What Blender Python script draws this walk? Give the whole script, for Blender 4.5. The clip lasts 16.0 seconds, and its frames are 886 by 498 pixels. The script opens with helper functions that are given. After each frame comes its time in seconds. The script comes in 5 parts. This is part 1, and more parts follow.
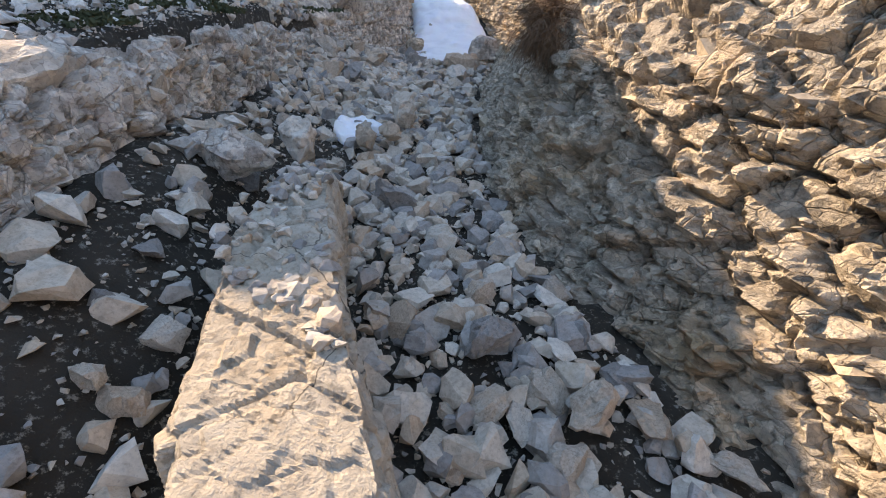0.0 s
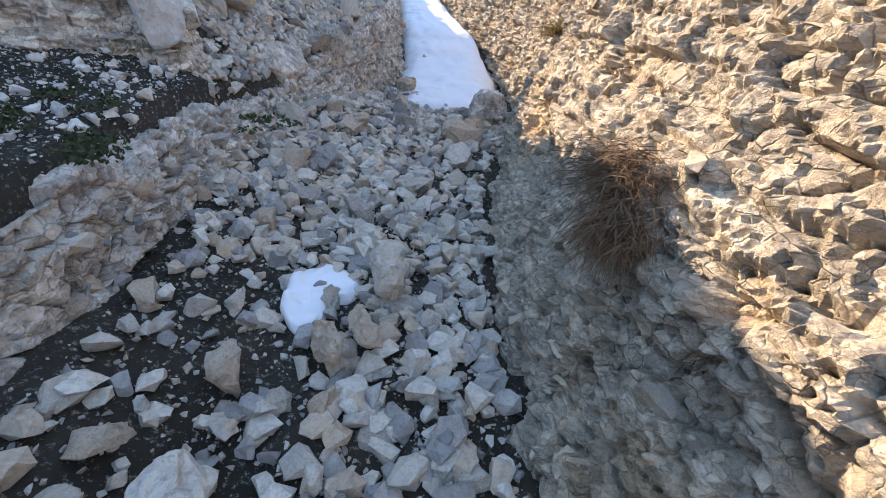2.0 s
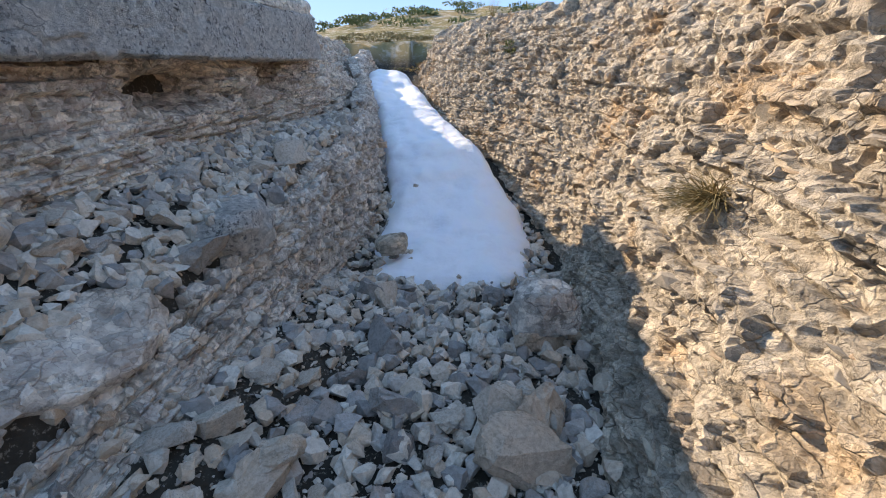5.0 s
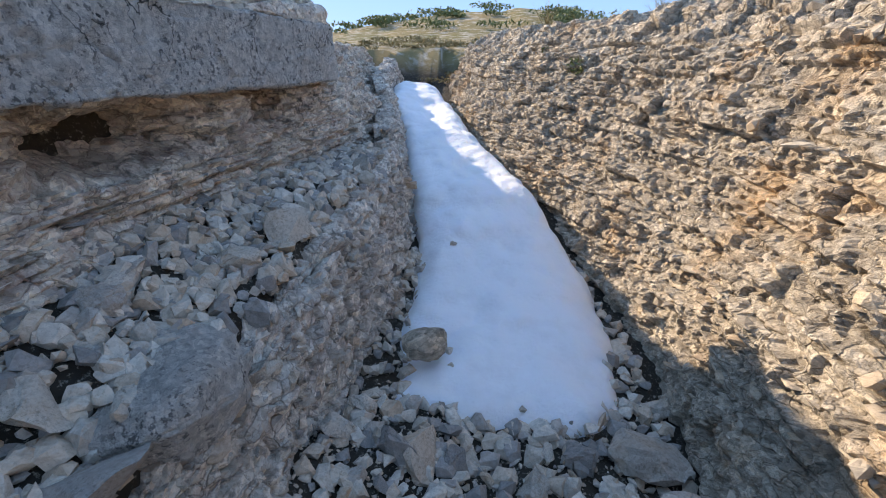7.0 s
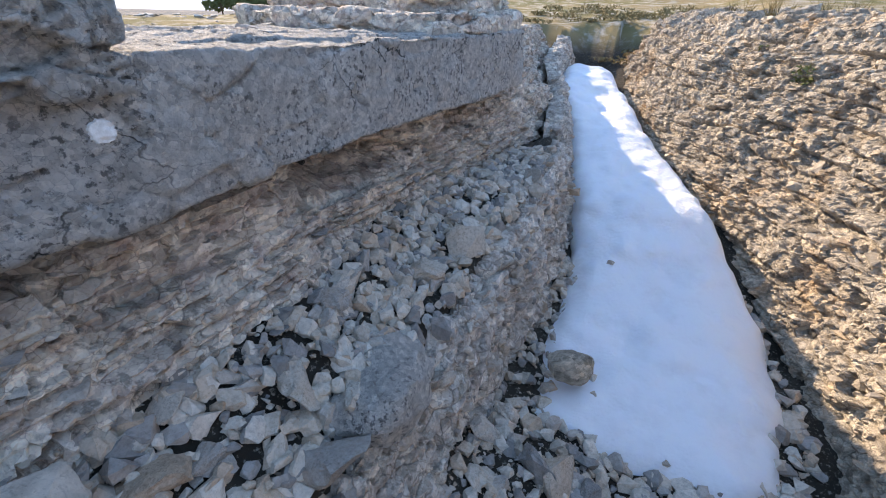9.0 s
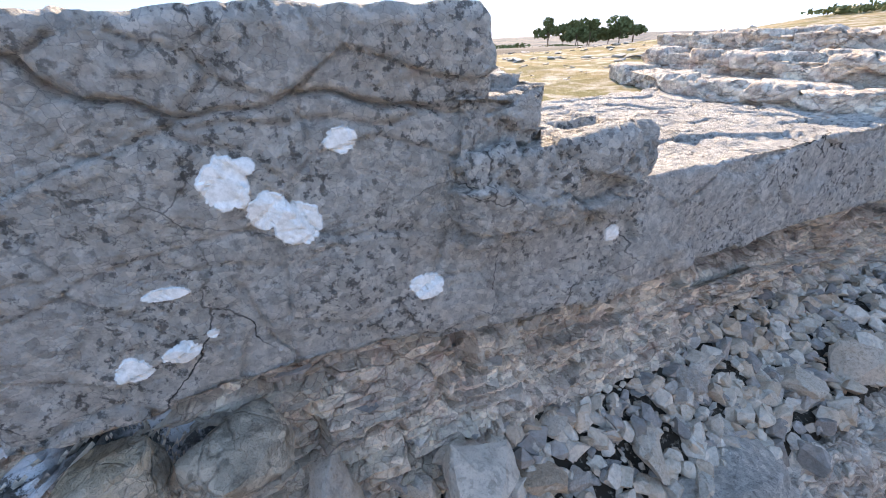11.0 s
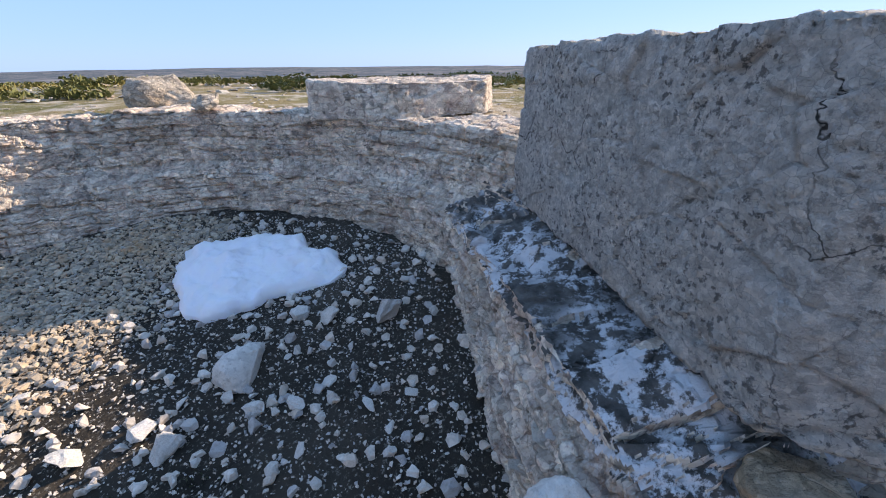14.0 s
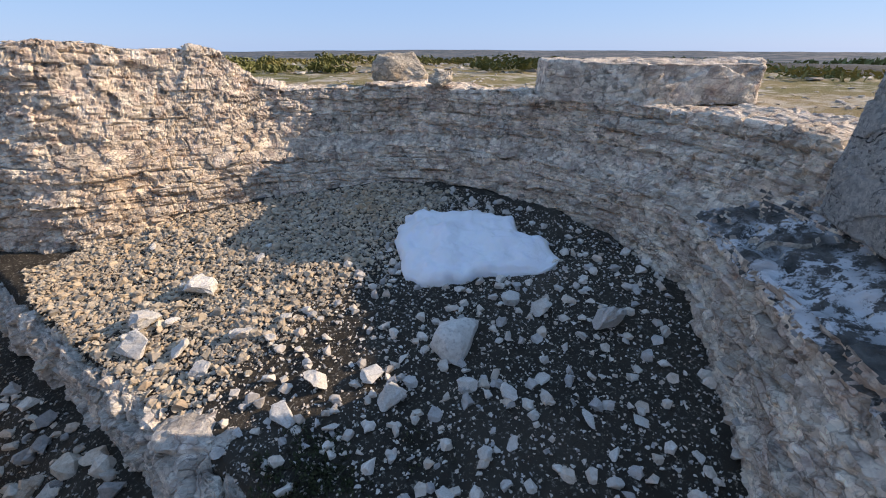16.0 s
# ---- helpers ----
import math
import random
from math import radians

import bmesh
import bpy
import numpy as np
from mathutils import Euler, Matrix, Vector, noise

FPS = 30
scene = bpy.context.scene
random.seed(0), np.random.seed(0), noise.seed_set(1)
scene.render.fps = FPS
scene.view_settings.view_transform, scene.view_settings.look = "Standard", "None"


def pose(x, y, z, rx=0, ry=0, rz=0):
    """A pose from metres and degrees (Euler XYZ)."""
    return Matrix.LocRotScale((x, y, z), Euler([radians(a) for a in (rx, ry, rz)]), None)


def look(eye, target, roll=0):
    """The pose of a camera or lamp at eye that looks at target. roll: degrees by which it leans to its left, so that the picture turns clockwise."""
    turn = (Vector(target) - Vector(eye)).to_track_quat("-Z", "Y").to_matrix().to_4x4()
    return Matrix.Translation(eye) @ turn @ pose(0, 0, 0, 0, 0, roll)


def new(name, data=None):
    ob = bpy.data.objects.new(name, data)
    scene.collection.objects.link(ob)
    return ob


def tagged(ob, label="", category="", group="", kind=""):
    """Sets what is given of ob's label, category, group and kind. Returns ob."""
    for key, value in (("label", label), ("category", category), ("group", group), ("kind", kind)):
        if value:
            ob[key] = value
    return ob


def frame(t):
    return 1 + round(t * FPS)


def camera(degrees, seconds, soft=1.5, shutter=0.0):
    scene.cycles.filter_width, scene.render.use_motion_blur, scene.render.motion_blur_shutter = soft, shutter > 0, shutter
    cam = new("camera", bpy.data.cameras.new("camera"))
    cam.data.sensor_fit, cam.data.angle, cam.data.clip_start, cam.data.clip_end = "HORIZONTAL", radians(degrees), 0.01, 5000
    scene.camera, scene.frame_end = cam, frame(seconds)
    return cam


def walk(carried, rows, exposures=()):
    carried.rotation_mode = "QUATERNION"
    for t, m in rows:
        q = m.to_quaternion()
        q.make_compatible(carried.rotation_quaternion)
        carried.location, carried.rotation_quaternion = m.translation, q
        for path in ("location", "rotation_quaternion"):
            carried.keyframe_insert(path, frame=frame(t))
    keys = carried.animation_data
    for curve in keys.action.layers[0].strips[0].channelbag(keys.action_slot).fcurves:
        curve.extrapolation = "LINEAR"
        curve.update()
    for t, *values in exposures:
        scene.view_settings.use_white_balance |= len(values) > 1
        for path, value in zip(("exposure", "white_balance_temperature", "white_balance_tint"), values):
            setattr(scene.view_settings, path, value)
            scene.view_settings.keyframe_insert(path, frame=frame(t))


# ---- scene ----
cam = camera(94.6, 16.0, soft=1.05)
PATH = [
    (0, (0.545, -0.125, 0.874), (0.505, 1.559, -0.204), 3.9),
    (0.5, (0.541, 0.225, 0.935), (0.493, 1.892, -0.17), 5.0),
    (1, (0.513, 0.56, 1.066), (0.479, 2.229, -0.036), 6.1),
    (1.5, (0.41, 0.973, 1.167), (0.411, 2.645, 0.071), 6.9),
    (2, (0.327, 1.289, 1.325), (0.374, 2.967, 0.237), 7.5),
    (2.5, (0.203, 1.751, 1.341), (0.278, 3.425, 0.249), 7.4),
    (3, (0.109, 2.211, 1.436), (0.197, 3.884, 0.343), 7.4),
    (3.5, (-0.036, 2.759, 1.459), (0.075, 4.434, 0.371), 6.1),
    (4, (-0.063, 3.3, 1.433), (0.069, 4.99, 0.371), 4.8),
    (4.5, (0.062, 3.805, 1.521), (0.106, 5.579, 0.597), 1.8),
    (5, (0.139, 4.086, 1.575), (0.134, 5.907, 0.746), 0.1),
    (5.2, (0.126, 4.226, 1.588), (0.125, 6.055, 0.781), -0.3),
    (7.3, (-0.173, 5.414, 1.812), (-0.278, 7.226, 0.971), 1.8),
    (7.5, (-0.179, 5.424, 1.845), (-0.326, 7.228, 0.994), 1.7),
    (8, (-0.244, 5.408, 1.953), (-0.516, 7.178, 1.063), 1.5),
    (8.2, (-0.278, 5.399, 1.978), (-0.609, 7.147, 1.064), 1.6),
    (10.3, (-0.696, 5.069, 2.455), (-1.95, 6.248, 1.438), -1.2),
    (10.5, (-0.725, 5.002, 2.471), (-2.074, 6.095, 1.478), -1.8),
    (11, (-0.804, 4.853, 2.494), (-2.359, 5.71, 1.573), -2.4),
    (11.5, (-0.867, 4.686, 2.505), (-2.564, 5.304, 1.646), -2.2),
    (12, (-0.901, 4.544, 2.507), (-2.694, 4.903, 1.697), -1.6),
    (12.5, (-0.937, 4.415, 2.514), (-2.766, 4.509, 1.711), -1.4),
    (13, (-0.942, 4.261, 2.525), (-2.766, 4.097, 1.721), -0.9),
    (13.5, (-0.929, 4.042, 2.496), (-2.708, 3.628, 1.68), -0.8),
    (14, (-0.912, 3.833, 2.486), (-2.617, 3.202, 1.654), -0.6),
    (14.5, (-0.891, 3.666, 2.465), (-2.505, 2.845, 1.615), -0.6),
    (15, (-0.815, 3.505, 2.45), (-2.325, 2.514, 1.591), -0.6),
    (15.5, (-0.814, 3.449, 2.458), (-2.209, 2.31, 1.587), -0.5),
    (16, (-0.811, 3.347, 2.442), (-2.103, 2.105, 1.554), -0.1),
]
EXPOSURES = [(0.0, 2.3, 8000, 22), (1.0, 2.5, 7800, 22), (2.5, 2.5, 7400, 20), (5.0, 1.95, 7000, 17), (8.0, 1.87, 6800, 18), (10.3, 2.5, 7300, 22), (12.0, 2.4, 7200, 21), (13.5, 2.0, 6800, 21), (14.5, 1.68, 6900, 20), (16.0, 1.5, 7100, 20)]
walk(cam, [(t, look(eye, target, roll)) for t, eye, target, roll in PATH], EXPOSURES)

# ---- world and sun ----
SUN_AZ, SUN_EL = 52.0, 26.7          # degrees to the left of the gully's axis, degrees up
world = bpy.data.worlds.new("sky")
scene.world = world
world.use_nodes = True
wn = world.node_tree
wn.nodes.clear()
sky = wn.nodes.new("ShaderNodeTexSky")
sky.sky_type, sky.sun_disc = "NISHITA", False
sky.sun_elevation, sky.sun_rotation = radians(SUN_EL), radians(-SUN_AZ)
sky.air_density, sky.dust_density, sky.ozone_density = 0.9, 0.15, 1.6
bg = wn.nodes.new("ShaderNodeBackground")
bg.inputs["Strength"].default_value = 0.15
wo = wn.nodes.new("ShaderNodeOutputWorld")
dim, fill = wn.nodes.new("ShaderNodeVectorMath"), wn.nodes.new("ShaderNodeVectorMath")
dim.operation, fill.operation = "MULTIPLY", "ADD"
dim.inputs[1].default_value = (0.065, 0.065, 0.065)
fill.inputs[1].default_value = (0.55, 1.06, 1.9)          # the even blue of a clear winter sky
wn.links.new(sky.outputs[0], dim.inputs[0])
wn.links.new(dim.outputs[0], fill.inputs[0])
wn.links.new(fill.outputs[0], bg.inputs["Color"])
wn.links.new(bg.outputs[0], wo.inputs["Surface"])
SUN_DIR = Vector((-math.sin(radians(SUN_AZ)) * math.cos(radians(SUN_EL)), math.cos(radians(SUN_AZ)) * math.cos(radians(SUN_EL)), math.sin(radians(SUN_EL))))
sun = new("sun", bpy.data.lights.new("sun", "SUN"))
sun.data.energy, sun.data.angle, sun.data.color = 2.15, radians(0.6), (1.0, 0.87, 0.66)
sun.matrix_world = look(SUN_DIR * 50, (0, 0, 0))

# ---- noise in numpy ----
def hashf(i, j, k, seed):
    h = (i.astype(np.int64) * 73856093) ^ (j.astype(np.int64) * 19349663) ^ (k.astype(np.int64) * 83492791) ^ (seed * 2654435761)
    h = (h & 0xFFFFFFFF).astype(np.uint64)
    h = ((h ^ (h >> np.uint64(16))) * np.uint64(0x45D9F3B)) & np.uint64(0xFFFFFFFF)
    h = ((h ^ (h >> np.uint64(16))) * np.uint64(0x45D9F3B)) & np.uint64(0xFFFFFFFF)
    h = h ^ (h >> np.uint64(16))
    return h.astype(np.float64) / 4294967295.0


def vnoise(p, seed=0):
    """Value noise, -1 to 1, of points (..., 3)."""
    f = np.floor(p)
    i = f.astype(np.int64)
    d = p - f
    d = d * d * (3 - 2 * d)
    out = 0.0
    for a in (0, 1):
        wa = d[..., 0] if a else 1 - d[..., 0]
        for b in (0, 1):
            wb = d[..., 1] if b else 1 - d[..., 1]
            for c in (0, 1):
                wc = d[..., 2] if c else 1 - d[..., 2]
                out = out + wa * wb * wc * hashf(i[..., 0] + a, i[..., 1] + b, i[..., 2] + c, seed)
    return out * 2 - 1


def fbm(p, octaves=4, seed=0, gain=0.5):
    out, amp = 0.0, 1.0
    for o in range(octaves):
        out = out + amp * vnoise(p * 2.0 ** o, seed + o * 17)
        amp *= gain
    return out


def cells(q, seed=0):
    """Nearest and second distance to jittered cell points, three random numbers of the cell, and the way from its point."""
    f = np.floor(q).astype(np.int64)
    shape = q.shape[:-1]
    f1, f2 = np.full(shape, 9.0), np.full(shape, 9.0)
    cid = np.zeros(shape + (3,), np.int64)
    vec = np.zeros(shape + (3,))
    for a in (-1, 0, 1):
        for b in (-1, 0, 1):
            for c in (-1, 0, 1):
                i, j, k = f[..., 0] + a, f[..., 1] + b, f[..., 2] + c
                pt = np.stack([i + hashf(i, j, k, seed + 1), j + hashf(i, j, k, seed + 2), k + hashf(i, j, k, seed + 3)], -1)
                v = q - pt
                d = np.sqrt((v * v).sum(-1))
                near = d < f1
                f2 = np.where(near, f1, np.minimum(f2, d))
                f1 = np.where(near, d, f1)
                cid[near] = np.stack([i, j, k], -1)[near]
                vec[near] = v[near]
    r = [hashf(cid[..., 0], cid[..., 1], cid[..., 2], seed + 11 + n) for n in range(3)]
    return f1, f2, r, vec


def smooth(a, lo, hi):
    t = np.clip((a - lo) / (hi - lo), 0, 1)
    return t * t * (3 - 2 * t)


def stone_relief(p, size=(0.22, 0.22, 0.09), amp=0.05, joint=0.03, seed=0, tilt=0.6, gap=0.1):
    """Height of broken stone faces over points p: each cell stands out by its own amount and leans, with joints between."""
    w = np.stack([fbm(p * 3.1, 2, seed + 5), fbm(p * 3.1 + 7.7, 2, seed + 6), fbm(p * 3.1 + 3.3, 2, seed + 7)], -1) * 0.04
    q = (p + w) / np.array(size)
    f1, f2, r, v = cells(q, seed)
    h = (r[0] - 0.5) * amp + ((r[1] - 0.5) * (v[..., 0] + v[..., 1]) + (r[2] - 0.3) * v[..., 2]) * amp * tilt
    return h - joint * (1 - smooth(f2 - f1, 0.0, gap))


def bedded(p, thick, length, amp, joint, seed, wave=0.3, gap=0.014):
    """Height of broken rock beds over a wall's grid: uneven layers, each cut into blocks that stand out, lean and leave open joints."""
    mid = p[:, p.shape[1] // 2, :2]
    s = np.concatenate([[0], np.cumsum(np.linalg.norm(np.diff(mid, axis=0), axis=1))])[:, None] + 0 * p[..., 0]
    z = p[..., 2]
    flat0 = np.zeros_like(z)
    zz = z / thick + fbm(np.stack([s * 0.5, z * 0.4, flat0 + seed], -1), 2, seed) * wave * 2
    zz = zz + vnoise(np.stack([flat0, z / thick * 0.45, flat0], -1), seed + 1) * 0.6 + fbm(np.stack([s * 5, z * 8, flat0], -1), 3, seed + 2) * 0.16
    k = np.floor(zz)
    fz = zz - k
    zero = np.zeros(k.shape, np.int64)
    r1 = hashf(k, zero, zero, seed + 3)
    u = s / (length * (0.55 + 0.9 * r1)) + r1 * 37 + fbm(np.stack([s * 6, z * 9, flat0 + 5.5], -1), 3, seed + 4) * 0.13 + (fz - 0.5) * (hashf(k, zero + 1, zero, seed + 3) - 0.5) * 0.5
    i = np.floor(u)
    f1, f2, near_id, v = np.full(z.shape, 9.0), np.full(z.shape, 9.0), i.copy(), flat0.copy()
    for step in (-1, 0, 1):
        j = i + step
        d = u - j - 0.15 - 0.7 * hashf(j, k, zero, seed + 5)
        closer = np.abs(d) < f1
        f2 = np.where(closer, f1, np.minimum(f2, np.abs(d)))
        f1 = np.where(closer, np.abs(d), f1)
        near_id, v = np.where(closer, j, near_id), np.where(closer, d, v)
    a, b, c = (hashf(near_id, k, zero + n, seed + 6) for n in range(3))
    h = (a - 0.5) * amp + ((b - 0.5) * (fz - 0.5) + (c - 0.5) * v) * amp * 0.9
    edge = np.minimum((f2 - f1) * 0.5 * length, np.minimum(fz, 1 - fz) * thick)
    broken = 0.35 + 0.65 * smooth(fbm(np.stack([s * 2.5, z * 4, flat0 + 9.1], -1), 2, seed + 7), -0.35, 0.25)
    return h - joint * broken * (1 - smooth(edge, 0.0, gap))


# ---- mesh helpers ----
def raw_mesh(name, verts, faces, flat=False):
    me = bpy.data.meshes.new(name)
    verts = np.asarray(verts, np.float32)
    faces = np.asarray(faces, np.int32)
    n = faces.shape[1]
    me.vertices.add(len(verts))
    me.vertices.foreach_set("co", verts.ravel())
    me.loops.add(faces.size)
    me.loops.foreach_set("vertex_index", faces.ravel())
    me.polygons.add(len(faces))
    me.polygons.foreach_set("loop_start", np.arange(0, faces.size, n, dtype=np.int32))
    me.polygons.foreach_set("use_smooth", np.full(len(faces), not flat))
    me.update(calc_edges=True)
    me.validate()
    return me


def put(name, me, mat, parent=None, label="", category="", group="", kind="", m=None):
    ob = new(name, me)
    if mat and not me.materials:
        me.materials.append(mat)
    if parent:
        ob.parent = parent
    if m is not None:
        ob.matrix_basis = m
    return tagged(ob, label, category, group, kind)


def grid_faces(nu, nv, closed=False):
    u = np.arange(nu if closed else nu - 1)
    a, b = np.meshgrid(u, np.arange(nv - 1), indexing="ij")
    a2 = (a + 1) % nu
    return np.stack([a * nv + b, a2 * nv + b, a2 * nv + b + 1, a * nv + b + 1], -1).reshape(-1, 4)


def grid_normals(p, closed=False):
    if closed:
        du = np.roll(p, -1, 0) - np.roll(p, 1, 0)
    else:
        du = np.gradient(p, axis=0)
    dv = np.gradient(p, axis=1)
    n = np.cross(du, dv)
    return n / np.maximum(np.linalg.norm(n, axis=-1, keepdims=True), 1e-9)


def curve_points(pts, n):
    """A smooth line through control points, n points evenly by their index."""
    pts = np.asarray(pts, float)
    t = np.linspace(0, len(pts) - 1, n)
    i = np.clip(t.astype(int), 0, len(pts) - 2)
    f = (t - i)[:, None]
    p0, p1, p2, p3 = pts[np.maximum(i - 1, 0)], pts[i], pts[i + 1], pts[np.minimum(i + 2, len(pts) - 1)]
    return 0.5 * (2 * p1 + (p2 - p0) * f + (2 * p0 - 5 * p1 + 4 * p2 - p3) * f * f + (3 * p1 - 3 * p2 + p3 - p0) * f ** 3)


def even(line, n):
    """The same line, with n points at even steps."""
    s = np.concatenate([[0], np.cumsum(np.linalg.norm(np.diff(line, axis=0), axis=1))])
    t = np.linspace(0, s[-1], n)
    return np.stack([np.interp(t, s, line[:, k]) for k in range(3)], -1)


def loft(rails, nu, nv):
    """A sheet over rails (each a list of control points with one station after another), from the first up to the last."""
    lines = np.stack([curve_points(r, nu) for r in rails], 1)
    out = np.zeros((nu, nv, 3))
    d = np.linalg.norm(np.diff(lines, axis=1), axis=2).mean(0)
    s = np.concatenate([[0], np.cumsum(d)])
    t = np.linspace(0, s[-1], nv)
    k = np.clip(np.searchsorted(s, t, side="right") - 1, 0, len(rails) - 2)
    f = ((t - s[k]) / d[k])[None, :, None]
    return lines[:, k] * (1 - f) + lines[:, k + 1] * f


def rock_sheet(p, big=(0.3, 0.3, 0.13), small=(0.11, 0.11, 0.05), amp=0.09, amp2=0.035, joint=0.03, seed=0, side=1.0, closed=False, dirt=0.012, swell=0.05, gap=0.1):
    n = grid_normals(p, closed) * side
    h = stone_relief(p, big, amp, joint, seed, gap=gap) + stone_relief(p, small, amp2, joint * 0.4, seed + 50)
    h = h + fbm(p * 9, 3, seed + 90) * dirt + fbm(p * 1.3, 3, seed + 91) * swell
    return p + n * h[..., None]


def bedded_sheet(p, coarse, fine, chips=0.02, dirt=0.01, swell=0.04, seed=0, side=1.0):
    """A wall's grid with two sizes of broken beds, small chips and grain; coarse and fine are (thick, length, amp, joint)."""
    n = grid_normals(p) * side
    h = bedded(p, *coarse, seed) + bedded(p, *fine, seed + 20, gap=0.01)
    h = h + stone_relief(p, (0.09, 0.09, 0.05), chips, chips * 0.4, seed + 50) + fbm(p * 9, 3, seed + 90) * dirt + fbm(p * 1.3, 3, seed + 91) * swell
    return p + n * h[..., None]


# ---- materials ----
def material(name):
    mat = bpy.data.materials.new(name)
    mat.use_nodes = True
    nt = mat.node_tree
    nt.nodes.clear()
    out = nt.nodes.new("ShaderNodeOutputMaterial")
    bsdf = nt.nodes.new("ShaderNodeBsdfPrincipled")
    nt.links.new(bsdf.outputs[0], out.inputs[0])
    return mat, nt, bsdf


def coords(nt, local):
    """World place, or the object's own place shifted by its random number."""
    if not local:
        return nt.nodes.new("ShaderNodeNewGeometry").outputs["Position"]
    tc, oi, add = nt.nodes.new("ShaderNodeTexCoord"), nt.nodes.new("ShaderNodeObjectInfo"), nt.nodes.new("ShaderNodeVectorMath")
    mul = nt.nodes.new("ShaderNodeMath")
    mul.operation, mul.inputs[1].default_value = "MULTIPLY", 37.0
    nt.links.new(oi.outputs["Random"], mul.inputs[0])
    nt.links.new(tc.outputs["Object"], add.inputs[0])
    nt.links.new(mul.outputs[0], add.inputs[1])
    return add.outputs[0]


def noise_fac(nt, co, scale, detail=4, rough=0.55, lo=0.3, hi=0.7, stretch=None):
    n, r = nt.nodes.new("ShaderNodeTexNoise"), nt.nodes.new("ShaderNodeMapRange")
    n.inputs["Scale"].default_value, n.inputs["Detail"].default_value, n.inputs["Roughness"].default_value = scale, detail, rough
    if stretch:
        v = nt.nodes.new("ShaderNodeVectorMath")
        v.operation = "MULTIPLY"
        v.inputs[1].default_value = stretch
        nt.links.new(co, v.inputs[0])
        co = v.outputs[0]
    nt.links.new(co, n.inputs["Vector"])
    nt.links.new(n.outputs[0], r.inputs[0])
    r.inputs[1].default_value, r.inputs[2].default_value = lo, hi
    return r.outputs[0]


def mixed(nt, fac, a, b):
    m = nt.nodes.new("ShaderNodeMix")
    m.data_type = "RGBA"
    for sock, val in ((m.inputs[0], fac), (m.inputs[6], a), (m.inputs[7], b)):
        if isinstance(val, tuple):
            sock.default_value = (*val, 1.0)
        elif isinstance(val, float):
            sock.default_value = val
        else:
            nt.links.new(val, sock)
    return m.outputs[2]


def times(nt, a, b, op="MULTIPLY"):
    m = nt.nodes.new("ShaderNodeMath")
    m.operation = op
    for sock, val in ((m.inputs[0], a), (m.inputs[1], b)):
        if isinstance(val, float):
            sock.default_value = val
        else:
            nt.links.new(val, sock)
    return m.outputs[0]


